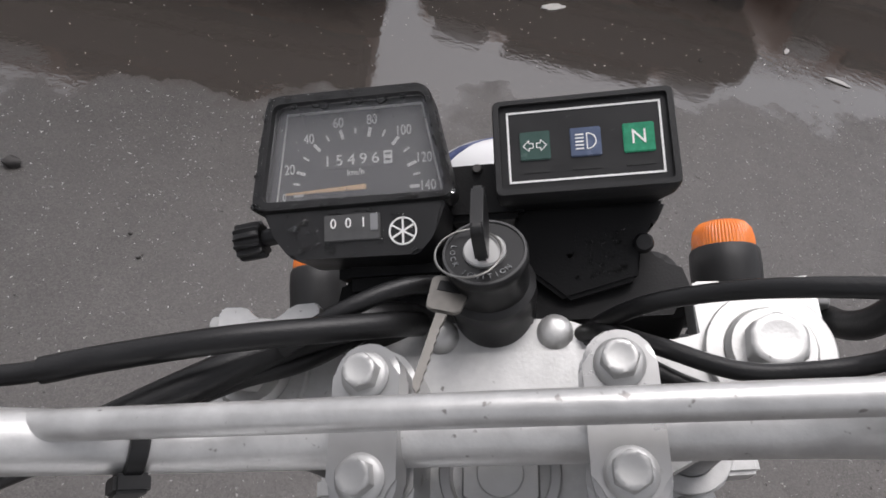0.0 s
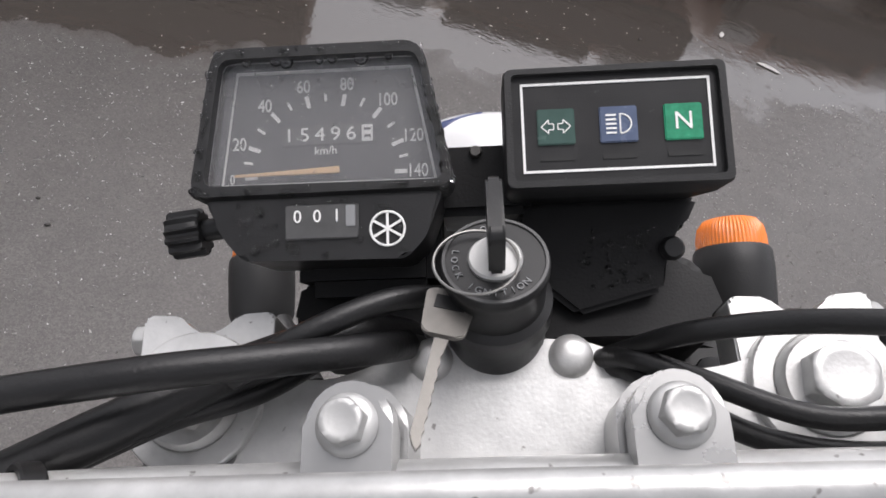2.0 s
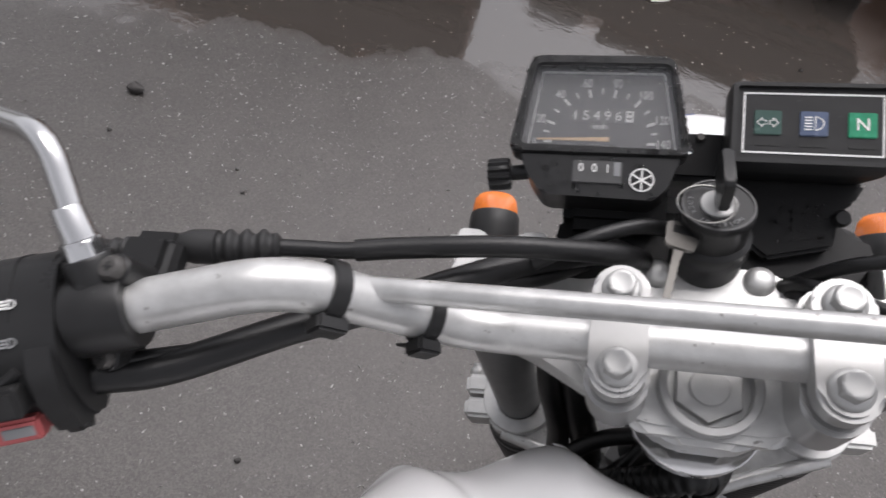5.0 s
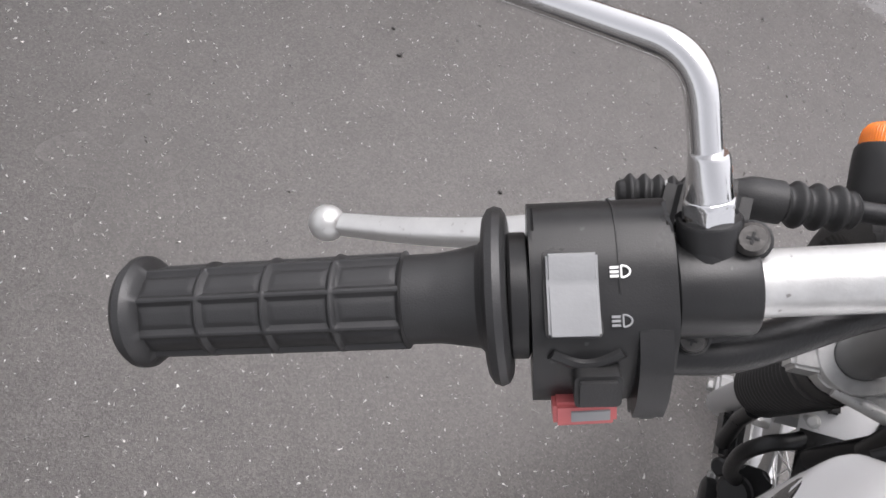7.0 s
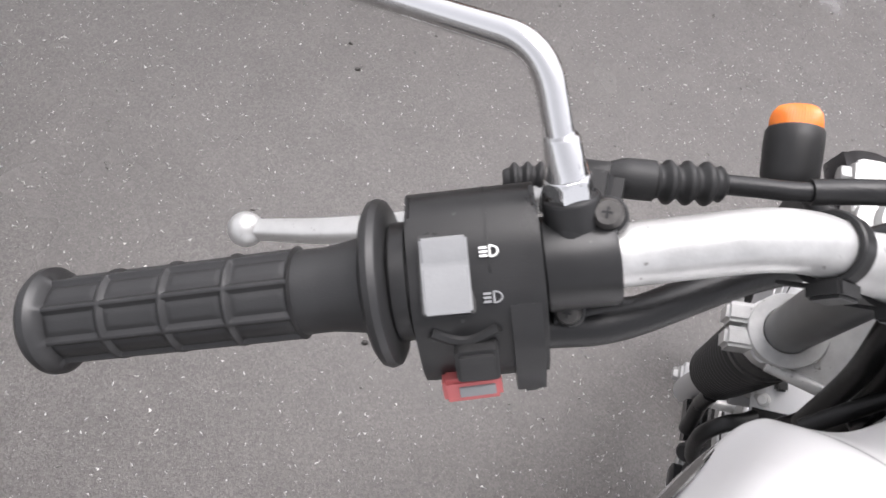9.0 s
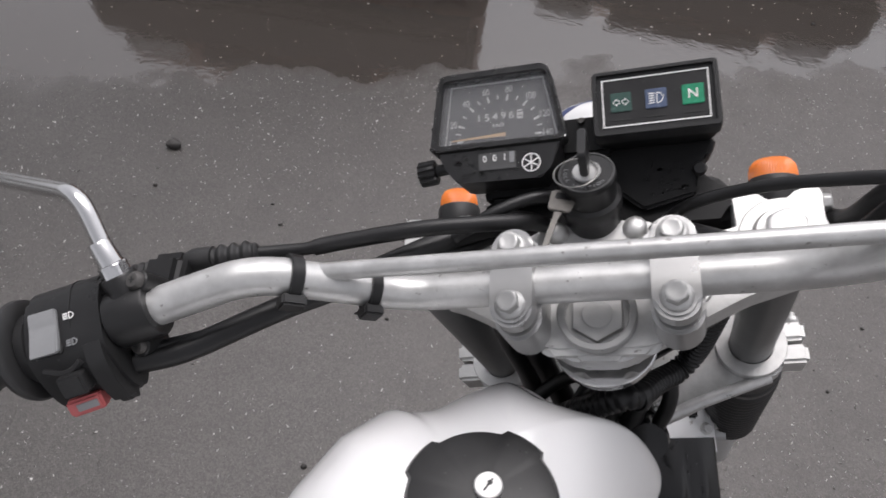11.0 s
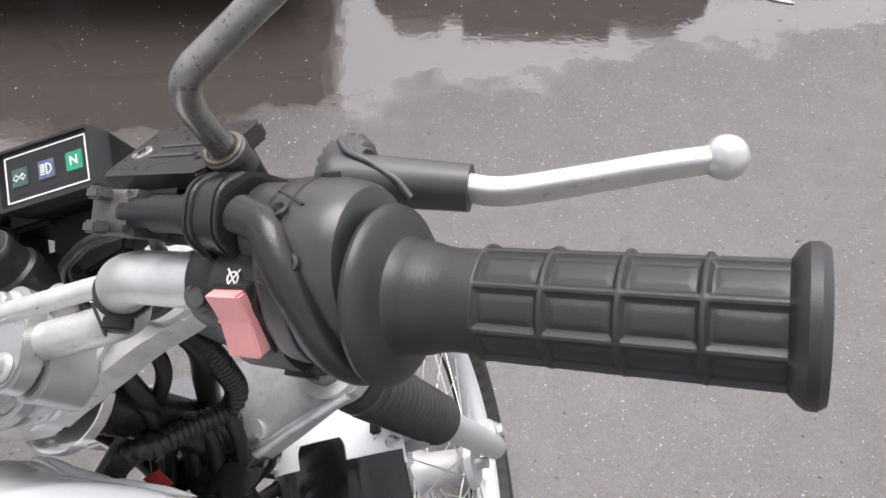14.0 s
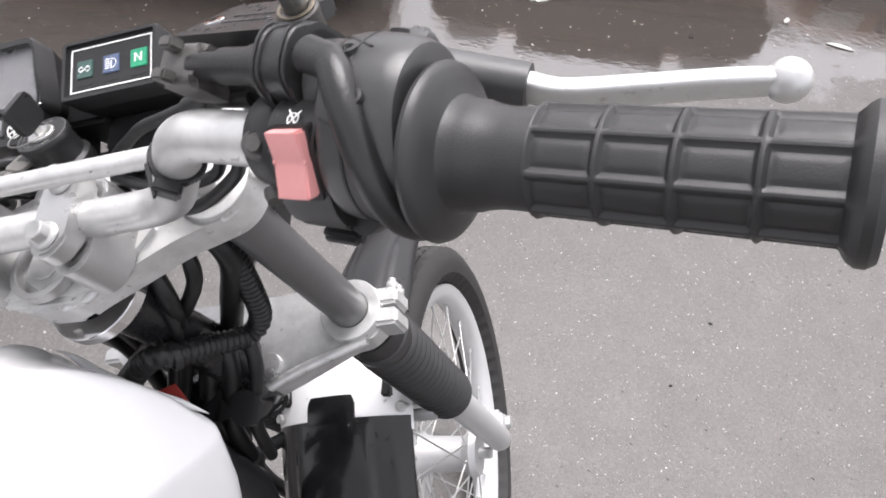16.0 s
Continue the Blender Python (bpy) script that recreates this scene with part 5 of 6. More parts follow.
perch = part("lever_bracket", join(lathe([(0, 0), (0.0158, 0), (0.0165, 0.0008), (0.0165, 0.0235), (0.0158, 0.0245), (0, 0.0245)], along_bar(-1, 0.2525) @ pose(0, 0, 0, 0, 90, 0), 36),
                                   box(-0.262, -0.232, -0.016, 0.012, 0.022, 0.040, 0.006, None, 3), tube(spline([(-0.2466, -0.0140, 0.0640), (-0.2452, -0.0200, 0.0640), (-0.2436, -0.0290, 0.0630), (-0.2420, -0.0420, 0.0620)], 6), lambda s: 0.0096 - 0.0062 * s ** 1.3, 20), lathe([(0, -0.030), (0.0098, -0.030), (0.0098, -0.001), (0.0090, 0.0), (0, 0.0)], axis_pose((-0.2460, -0.0160, 0.0690), (-0.22, 0.68, 0.70)), 28)), PLASTIC, bike, "black clutch lever bracket", BAR)
part("screw", screw_mesh(0.0052, 0.004, axis_pose((-0.2330, -0.0200, 0.0672), (0, -0.15, 1))), DARKSTEEL, perch, "cross-headed screw", BAR)
part("screw_cross", cross_mesh(0.0040, 0.004, axis_pose((-0.2330, -0.0200, 0.0672), (0, -0.15, 1))), RUBBER, perch, "dark cross slot", BAR)
part("screw_cross", cross_mesh(0.0036, 0.004, axis_pose((-0.2420, -0.0490, 0.0440), (0, -0.45, 0.9))), RUBBER, perch, "dark cross slot", BAR)
part("screw_post", drum(0.0064, 0.020, axis_pose((-0.2330, -0.0170, 0.0475), (0, -0.15, 1))), PLASTIC, perch, "", BAR)
part("screw", screw_mesh(0.0048, 0.004, axis_pose((-0.2420, -0.0490, 0.0440), (0, -0.45, 0.9))), DARKSTEEL, perch, "cross-headed screw", BAR)
part("screw_post", drum(0.0060, 0.018, axis_pose((-0.2420, -0.0415, 0.0285), (0, -0.45, 0.9))), PLASTIC, perch, "", BAR)
md = Vector((-0.22, 0.68, 0.70)).normalized()
left_mirror = part("mirror_stem", tube(rounded([(-0.2462, -0.0155, 0.0700), (-0.2592, 0.0215, 0.0965), (-0.500, 0.0970, 0.0650)], 0.022, 12), 0.0051, 22), CHROME, bike, "bright chrome mirror stem", BAR)
part("mirror_nut", join(nut_mesh(0.0086, 0.0072, axis_pose((-0.2460, -0.0160, 0.0690), md), 0.3), lathe([(0, 0), (0.0072, 0), (0.0070, 0.001), (0.0061, 0.0125), (0.0054, 0.0135), (0, 0.0135)], axis_pose(Vector((-0.2460, -0.0160, 0.0690)) + md * 0.0072, md), 32)), CHROME, left_mirror, "chrome lock nut", BAR)
part("mirror_head", lathe([(0, 0), (0.035, 0.001), (0.047, 0.006), (0.050, 0.014), (0.049, 0.018), (0, 0.018)], axis_pose((-0.530, 0.106, 0.062), (0.25, 0.96, 0.1)), 36), PLASTIC, left_mirror, "black round mirror", BAR)
lever_line = spline([(-0.258, 0.0022, 0.0268), (-0.275, -0.0055, 0.022), (-0.312, -0.0180, 0.0130), (-0.360, -0.0255, 0.0025), (-0.402, -0.0290, -0.0062)], 8)
clutch_lever = part("clutch_lever", join(blade(lever_line, lambda s: 0.0078 - 0.0030 * s, lambda s: 0.0064 - 0.0018 * s, (0, 0.2, 1)), moved(lathe([(0.0090 * math.sin(math.pi * k / 14), -0.0090 * math.cos(math.pi * k / 14)) for k in range(15)], None, 24), pose(-0.4115, -0.0295, -0.0084))), LEVER, bike, "polished aluminium clutch lever with a ball end", BAR)


def boot(points, r, ribs):
    """A rubber bellows along a line."""
    line = spline(points, 24)
    return tube(line, lambda s: r * (1 + 0.16 * math.cos(math.tau * ribs * s)) * min(1.0, 0.55 + 6 * min(s, 1 - s)), 20)


part("cable_boot", boot([(-0.279, 0.0000, 0.0290), (-0.268, 0.0030, 0.0275), (-0.250, 0.0060, 0.0250)], 0.0064, 6), RUBBER, perch, "ribbed rubber boot", BAR)
part("cable_boot", boot([(-0.224, 0.0100, 0.0240), (-0.212, 0.0125, 0.0200), (-0.196, 0.0160, 0.0150)], 0.0076, 4), RUBBER, perch, "ribbed rubber boot", BAR)
part("adjuster_cover", tube(spline([(-0.254, 0.006, 0.030), (-0.244, 0.008, 0.028), (-0.222, 0.0105, 0.0235)], 8), lambda s: 0.0050 + 0.0030 * min(1, max(0, s - 0.4) * 4), 16), RUBBER, perch, "", BAR)

# ---- right hand controls ----
RB = BAR @ along_bar(1, 0.270)
right_switch = part("switch_housing", prism(round_outline([(0.016, -0.018), (0.020, 0.004), (0.012, 0.019), (-0.002, 0.0225), (-0.012, 0.0205), (-0.0265, -0.0010), (-0.027, -0.016), (-0.012, -0.025)], 0.007, 4), -0.0300, -0.0070, 0.002, YZ, 3), PLASTIC, bike, "black right switch housing", RB)
KILL = RB @ pose(-0.0186, -0.0152, 0.0128, 50, -6, 0)
part("kill_switch", prism(round_outline([(-0.0112, 0), (0.0118, 0), (0.0118, 0.0056), (0.0010, 0.0036), (-0.0112, 0.0066)], 0.001, 2), -0.0077, 0.0077, 0.0008, YZ), PINKRED, right_switch, "faded pink-red engine stop rocker", KILL)
part("rocker_frame", prism(round_outline([(-0.0132, -0.0089), (0.0132, -0.0089), (0.0132, 0.0089), (-0.0132, 0.0089)], 0.002, 3), -0.004, 0.0012, 0.0004, pose(0, 0, 0, 0, 0, 90)), RUBBER, right_switch, "", KILL)
ICON = RB @ pose(-0.0190, -0.0048, 0.0228, 8, 0, 0)
part("stop_icon", tube([(0.0022 * math.cos(math.tau * k / 16), 0.0022 * math.sin(math.tau * k / 16), 0) for k in range(17)], 0.0003, 5), WHITEINK, right_switch, "", ICON)
for s in (-1, 1):
    part("stop_icon", tube([(-0.0026, -0.0032 * s, 0), (0.0026, 0.0032 * s, 0)], 0.0003, 5), WHITEINK, right_switch, "", ICON)
part("starter_tab", box(-0.028, -0.010, -0.027, -0.018, -0.028, -0.021, 0.002), PLASTIC, right_switch, "", RB)
def shell(a):
    """The reach of the throttle housing from the bar's middle at an angle in degrees from straight ahead."""
    u = Vector((math.cos(radians(a)), math.sin(radians(a))))
    c = Vector((0.0100, 0.0068))
    off = c.x * u.y - c.y * u.x
    far = c.dot(u) + math.sqrt(max(0.0, 0.0262 ** 2 - off ** 2))
    return (0.0245 + far + math.hypot(far - 0.0245, 0.003)) / 2


def shell_line(grow):
    return [((shell(a) + grow) * math.cos(radians(a)), (shell(a) + grow) * math.sin(radians(a))) for a in range(0, 360, 8)]


shell_mesh = bmesh.new()
shell_rings = []
for x, grow in ((-0.0080, -0.0050), (-0.0072, -0.0022), (-0.0050, -0.0004), (-0.0020, 0.0), (0.0060, 0.0), (0.0110, -0.0004), (0.0160, -0.0012), (0.0195, -0.0021), (0.0216, -0.0034), (0.0224, -0.0060)):
    shell_rings.append([shell_mesh.verts.new((x, y, z)) for y, z in shell_line(grow)])
for ra, rb in zip(shell_rings, shell_rings[1:]):
    for k in range(len(ra)):
        shell_mesh.faces.new((ra[k], ra[(k + 1) % len(ra)], rb[(k + 1) % len(ra)], rb[k]))
shell_mesh.faces.new(shell_rings[0][::-1])
shell_mesh.faces.new(shell_rings[-1])
throttle = part("throttle_housing", shell_mesh, SATIN, bike, "black throttle housing", RB)
part("cable_neck", prism([(0.0170 + 0.0165 * math.cos(math.tau * k / 32), 0.0110 + 0.0165 * math.sin(math.tau * k / 32)) for k in range(32)], -0.0230, -0.0040, 0.003, YZ, 3), SATIN, throttle, "", RB)
part("housing_seam", prism(shell_line(0.0004), 0.0035, 0.0046, 0.0003, YZ, 1), RUBBER, throttle, "", RB)
for start in (52, 104):
    seam = []
    for k in range(10):
        a = start + 10.0 * k / 9
        seam.append((-0.0040 + 0.0130 * k / 9, (shell(a) - 0.0003) * math.cos(radians(a)), (shell(a) - 0.0003) * math.sin(radians(a))))
    part("housing_seam", tube(seam, 0.0006, 8), RUBBER, throttle, "", RB)
for a, x in ((66, 0.0015), (93, 0.0095), (30, 0.006)):
    rr = shell(a) - 0.0006
    part("housing_screw", lathe([(0, 0), (0.0034, 0), (0.0033, 0.0018), (0.0022, 0.0022), (0.0014, 0.0010), (0, 0.0010)], pose(x, rr * math.cos(radians(a)), rr * math.sin(radians(a)), a - 90, 0, 0), 18), RUBBER, throttle, "", RB)
guide = []
for k in range(25):
    u = k / 24
    a = 68 + 140 * u
    rr = shell(a) + 0.0002
    guide.append((-0.0140 + 0.0355 * u ** 0.36, rr * math.cos(radians(a)), rr * math.sin(radians(a))))
part("cable_guide", tube(guide, lambda s: 0.0058 - 0.0012 * s, 20, 1.1, (1, 0, 0)), GLOSSRUB, throttle, "curved black cable guide", RB)
part("lower_guide", tube([(-0.004, 0.0245 * math.cos(radians(210 + 90 * k / 10)), 0.0245 * math.sin(radians(210 + 90 * k / 10))) for k in range(11)], 0.0065, 14), PLASTIC, throttle, "", RB)
# a rubber band that holds the two cables to the housing
STRAP = BAR @ axis_pose((0.2485, -0.0225, 0.0655), (0.92, -0.36, 0.14), (0.34, 0.86, 0.28))
band = [(0.0125 * math.copysign(abs(math.cos(radians(a))) ** 0.7, math.cos(radians(a))), 0.0185 * math.copysign(abs(math.sin(radians(a))) ** 0.8, math.sin(radians(a)))) for a in range(0, 360, 12)]
band = [(y * 1.12, x * 1.12) for x, y in band]
part("rubber_strap", prism(band, -0.0085, 0.0085, 0.0025, None, 3), GLOSSRUB, throttle, "thick black rubber band", STRAP)
for z in (-0.0085, 0.0040):
    part("strap_lip", prism([(x * 1.09, y * 1.11) for x, y in band], z, z + 0.0045, 0.0016, None, 3), GLOSSRUB, throttle, "", STRAP)
for y, dz in ((-0.009, 0.0), (0.009, 0.0)):
    part("cable_ferrule", lathe([(0, -0.052), (0.0052, -0.052), (0.0056, -0.050), (0.0056, -0.036), (0.0070, -0.034), (0.0070, -0.018), (0.0080, -0.016), (0.0084, 0.0), (0, 0.0)], pose(y * 0.95, dz, -0.004), 22), GLOSSRUB, throttle, "black cable ferrule", STRAP)
part("cable_bracket", join(prism(round_outline([(-0.013, -0.009), (0.011, -0.009), (0.011, 0.009), (-0.013, 0.009)], 0.004, 4), -0.072, -0.050, 0.0025, None, 2), box(-0.019, -0.012, -0.009, -0.004, -0.068, -0.060, 0.001), box(-0.019, -0.012, 0.004, 0.009, -0.068, -0.060, 0.001)), DARKSTEEL, throttle, "worn dark metal bracket", STRAP)
MC = BAR @ Matrix(((0.899, 0.389, 0.0303, 0.1836), (-0.4, 0.807, 0.473, 0.0167), (0.184, -0.447, 0.881, 0.0642), (0, 0, 0, 1)))
master = part("brake_reservoir", prism(round_outline([(-0.004, 0.003), (0.049, 0.003), (0.049, 0.033), (-0.004, 0.033)], 0.005, 4), -0.030, -0.0065, 0.002, None, 3), PLASTIC, bike, "black brake fluid reservoir", MC)
part("lid", prism(round_outline([(-0.008, 0.0), (0.053, 0.0), (0.053, 0.036), (-0.008, 0.036)], 0.003, 4), -0.0072, 0.0, 0.0012, None, 2), GLOSSRUB, master, "black lid with raised lettering bars", MC)
for k in range(2):
    part("lid_bar", box(0.010, 0.036, 0.012 + 0.007 * k, 0.0142 + 0.007 * k, -0.0004, 0.0004, 0.0002), SATIN, master, "", MC)
lid_rain = bmesh.new()
rng = random.Random(23)
for _ in range(60):
    bead(rng.uniform(-0.006, 0.051), rng.uniform(0.002, 0.034), 0.0, 0.0004 + 0.0011 * rng.random() ** 2, lid_rain)
part("rainwater", lid_rain, DROP, master, "clear beads of rain water", MC)["kind"] = "stuff"
for x in (0.0003, 0.0450):
    part("lid_screw", lathe([(0, 0), (0.0046, 0), (0.0044, 0.0006), (0, 0.0008)], pose(x, 0.0165, 0.0), 20), CHROME, master, "bright countersunk screw", MC)
    part("screw_cross", join(box(x - 0.002, x + 0.002, 0.0161, 0.0169, 0.0006, 0.0010, 0), box(x - 0.0004, x + 0.0004, 0.0145, 0.0185, 0.0005, 0.0011, 0)), PLASTIC, master, "", MC)
part("brake_cylinder", join(tube([(0.190, 0.014, 0.038), (0.262, -0.010, 0.036)], 0.0120, 20), lathe([(0, 0), (0.0172, 0), (0.0180, 0.001), (0.0180, 0.0135), (0.0172, 0.0145), (0, 0.0145)], along_bar(1, 0.2255) @ pose(0, 0, 0, 0, 90, 0), 36)), PLASTIC, master, "", BAR)
part("screw", screw_mesh(0.0038, 0.004, axis_pose((0.2270, -0.0470, 0.0630), (0.1, -0.5, 0.85))), DARKSTEEL, master, "worn cross-headed screw", BAR)
part("screw_post", drum(0.0060, 0.014, axis_pose((0.2257, -0.0405, 0.0520), (0.1, -0.5, 0.85))), DARKSTEEL, master, "", BAR)
part("screw", screw_mesh(0.0046, 0.005, axis_pose((0.2180, -0.0480, 0.0350), (0.1, -0.8, -0.1))), DARKSTEEL, master, "", BAR)
right_mirror = part("mirror_stem", tube(rounded([(0.2420, 0.0035, 0.0640), (0.2462, 0.0095, 0.1035), (0.420, 0.0410, 0.1550)], 0.020, 12), 0.0051, 22), WORN_CHROME, bike, "worn grey mirror stem", BAR)
part("mirror_nut", join(drum(0.0085, 0.004, axis_pose((0.2424, 0.0040, 0.0690), (0.08, 0.15, 0.98))), drum(0.0072, 0.012, axis_pose((0.2420, 0.0035, 0.0600), (0.08, 0.15, 0.98)))), DARKSTEEL, right_mirror, "", BAR)
part("brass_washer", washer(0.0060, 0.0076, 0.0009, axis_pose((0.2428, 0.0046, 0.0730), (0.08, 0.15, 0.98))), GOLDRING, right_mirror, "thin brass washer", BAR)
part("mirror_head", lathe([(0, 0), (0.035, 0.001), (0.047, 0.006), (0.050, 0.014), (0.049, 0.018), (0, 0.018)], axis_pose((0.436, 0.054, 0.162), (-0.25, 0.96, 0.1)), 36), PLASTIC, right_mirror, "black round mirror", BAR)
lever_line = spline([(0.300, 0.0010, 0.0190), (0.315, -0.0050, 0.0148), (0.330, -0.0092, 0.0105), (0.360, -0.0110, 0.0058), (0.388, -0.0120, 0.0015), (0.404, -0.0126, -0.0020), (0.411, -0.0128, -0.0034)], 8)
brake_lever = part("brake_lever", join(blade(lever_line, lambda s: 0.0046 - 0.0006 * s, lambda s: 0.0068 - 0.0014 * s + 0.0010 * max(0.0, (s - 0.80) / 0.20) ** 2, (0, 0.1, 1)), moved(lathe([(0.0088 * math.sin(math.pi * k / 14), -0.0088 * math.cos(math.pi * k / 14)) for k in range(15)], None, 24), pose(0.4122, -0.0128, -0.0036))), LEVER, bike, "polished aluminium brake lever with a ball end", BAR)
part("lever_cover", tube(spline([(0.256, 0.010, 0.0280), (0.275, 0.0065, 0.0240), (0.295, 0.0010, 0.0190), (0.3165, -0.0055, 0.0146)], 8), lambda s: (0.0112 - 0.0016 * s) * min(1.0, 0.45 + 5 * s), 20, 1.0, (0, 0.3, 1)), SATIN, brake_lever, "black rubber lever cover", BAR)


def ridged(a, h):
    return 0.0011 * math.cos(16 * a) if -0.001 < h < 0.0078 else 0.0


part("pivot_cap", lathe([(0, -0.004), (0.0125, -0.004), (0.0132, 0.0), (0.0130, 0.004), (0.0115, 0.0065), (0.006, 0.0080), (0, 0.0082)], axis_pose((0.2680, 0.0165, 0.0225), (-0.1, 0.1, 1)), 54, ridged), SATIN, brake_lever, "ridged rubber pivot cover", BAR)

for k in range(3):
    y = 0.0035 * k
    part("cover_fold", tube(spline([(0.2680 + y, 0.0250 - y, 0.0290), (0.2735 + y, 0.0150 - y, 0.0335 - 0.3 * y), (0.2830 + y, 0.0070 - y, 0.0325 - 0.4 * y), (0.2910 + 0.6 * y, -0.0020 - y, 0.0260)], 8), 0.0016, 10), SATIN, brake_lever, "", BAR)

# ---- cable ties on the bar ----
def bar_at(s, x):
    a, b = Vector((s * BEND[0], BEND[1], BEND[2])), Vector((s * RISES[s][0], RISES[s][1], RISES[s][2]))
    return a.lerp(b, (x - BEND[0]) / (RISES[s][0] - BEND[0])), ((b - a) * s).normalized()


for s, x, wide in ((-1, 0.1600, 0.0075), (-1, 0.1290, 0.0065), (1, 0.1560, 0.0055)):
    p, d = bar_at(s, x)
    m = BAR @ axis_pose(p, d, (0, 0, 1))
    if s < 0:
        loop = moved(washer(0.0114, 0.0136, wide, None, 40), pose(0, 0, -wide / 2))
    else:
        loop = lathe([(0.0110, -wide / 2), (0.0124, -wide / 2), (0.0126, 0), (0.0124, wide / 2), (0.0110, wide / 2)], None, 192, lambda a, h: 0.0005 * (math.cos(48 * a) > 0))
    tie = part("cable_tie", loop, PLASTIC, bike, "black plastic cable tie", m)
    back = m.inverted().to_3x3() @ (BAR.to_3x3() @ Vector((0, -1, 0.15)))
    a = math.degrees(math.atan2(back.y, back.x))
    part("tie_head", box(0.0115, 0.0185, -0.0062, 0.0062, -wide * 0.95, wide * 0.95, 0.0012, pose(0, 0, 0, 0, 0, a)), PLASTIC, tie, "", m)
    part("tie_tail", box(0.0130, 0.0145, 0.0, 0.016, -wide * 0.4, wide * 0.4, 0.0004, pose(0, 0, 0, 0, 0, a + (14 if s < 0 else -60))), PLASTIC, tie, "", m)

# ---- cables and hoses ----
def hose(name, points, r, at, label="", ribs=0):
    line = spline(points, 12 if not ribs else 60)
    return part(name, tube(line, (lambda s: r * (1 + 0.085 * math.sin(math.tau * ribs * s))) if ribs else r, 14), WIRE, bike, label, at)


hose("clutch_cable", [(-0.1975, 0.0158, 0.0080), (-0.184, 0.0182, 0.0035), (-0.168, 0.0205, -0.0005), (-0.141, 0.0260, -0.005), (-0.099, 0.0325, -0.010), (-0.068, 0.0380, -0.020), (-0.042, 0.0440, -0.034), (-0.030, 0.052, -0.060), (-0.025, 0.055, -0.095)], 0.0040, FORK, "thick black clutch cable")
hose("cable_sleeve", [(-0.164, 0.0212, -0.0012), (-0.141, 0.0262, -0.005), (-0.099, 0.0327, -0.010), (-0.068, 0.0380, -0.0200), (-0.042, 0.0440, -0.0340), (-0.032, 0.050, -0.052)], 0.0052, FORK, "black rubber cable sleeve")
hose("switch_wiring", [(-0.252, -0.056, 0.026), (-0.226, -0.046, 0.016), (-0.186, -0.018, -0.004), (-0.150, 0.002, -0.018), (-0.118, 0.020, -0.026), (-0.085, 0.040, -0.040), (-0.050, 0.055, -0.055), (-0.030, 0.062, -0.090)], 0.0074, FORK, "black switch wiring sleeve")
hose("switch_wiring", [(-0.250, -0.052, 0.030), (-0.208, -0.033, 0.008), (-0.168, -0.008, -0.012), (-0.135, 0.008, -0.026), (-0.105, 0.024, -0.036), (-0.080, 0.034, -0.046), (-0.060, 0.050, -0.060)], 0.0042, FORK, "thin black wiring sleeve")
hose("wiring_loop", [(-0.085, 0.036, -0.034), (-0.060, 0.048, -0.028), (-0.035, 0.060, -0.034), (-0.015, 0.066, -0.050)], 0.0040, FORK, "thin black wire")
hose("throttle_cable", [(0.215, 0.000, 0.0680), (0.195, 0.008, 0.0620), (0.182, 0.013, 0.0520), (0.165, 0.018, 0.0330), (0.130, 0.030, 0.0130), (0.101, 0.0375, 0.000), (0.078, 0.043, -0.015), (0.056, 0.045, -0.030), (0.040, 0.046, -0.055), (0.030, 0.050, -0.095)], 0.0035, FORK, "thick black throttle cable")
hose("cable_sleeve", [(0.215, 0.000, 0.0680), (0.195, 0.008, 0.0620), (0.182, 0.013, 0.0520), (0.165, 0.018, 0.0330), (0.148, 0.0235, 0.0225)], 0.0050, FORK, "black rubber cable sleeve")
hose("throttle_cable", [(0.212, -0.014, 0.0600), (0.192, -0.004, 0.0520), (0.184, 0.003, 0.0450), (0.172, 0.012, 0.0330), (0.150, 0.022, 0.0060), (0.134, 0.020, -0.026), (0.110, 0.019, -0.034), (0.087, 0.021, -0.036), (0.060, 0.033, -0.040), (0.040, 0.043, -0.050), (0.028, 0.050, -0.090)], 0.0036, FORK, "black throttle cable")
hose("brake_switch_wire", [(0.215, -0.020, 0.045), (0.180, 0.000, 0.020), (0.150, 0.010, -0.020), (0.110, 0.010, -0.044), (0.080, 0.015, -0.046), (0.058, 0.026, -0.046), (0.042, 0.040, -0.055), (0.030, 0.050, -0.085)], 0.0038, FORK, "black wiring sleeve")
hose("brake_hose", [(0.196, 0.020, 0.040), (0.178, 0.032, 0.016), (0.156, 0.044, -0.030), (0.141, 0.044, -0.062), (0.126, 0.070, -0.110), (0.060, 0.090, -0.200), (-0.040, 0.080, -0.320), (-0.100, 0.030, -0.500)], 0.0060, FORK, "black brake hose")
hose("corrugated_conduit", [(0.084, 0.045, -0.090), (0.077, 0.0255, -0.130), (0.068, 0.015, -0.172), (0.058, 0.006, -0.205), (0.045, -0.006, -0.212), (0.030, -0.019, -0.192), (0.018, -0.034, -0.166), (0.002, -0.0395, -0.157), (-0.0445, -0.046, -0.194), (-0.080, -0.060, -0.240)], 0.0088, FORK, "corrugated black wiring conduit", 64)
hose("main_loom", [(0.050, 0.045, -0.080), (0.076, 0.023, -0.125), (0.040, 0.014, -0.190), (0.004, 0.007, -0.250), (-0.035, -0.015, -0.330), (-0.085, -0.050, -0.430)], 0.0095, FORK, "thick black wiring loom")
hose("clutch_lower", [(0.030, 0.045, -0.075), (0.052, 0.014, -0.120), (0.022, -0.004, -0.158), (-0.020, -0.012, -0.185), (-0.050, -0.018, -0.205), (-0.100, -0.050, -0.230)], 0.0058, FORK, "black cable")
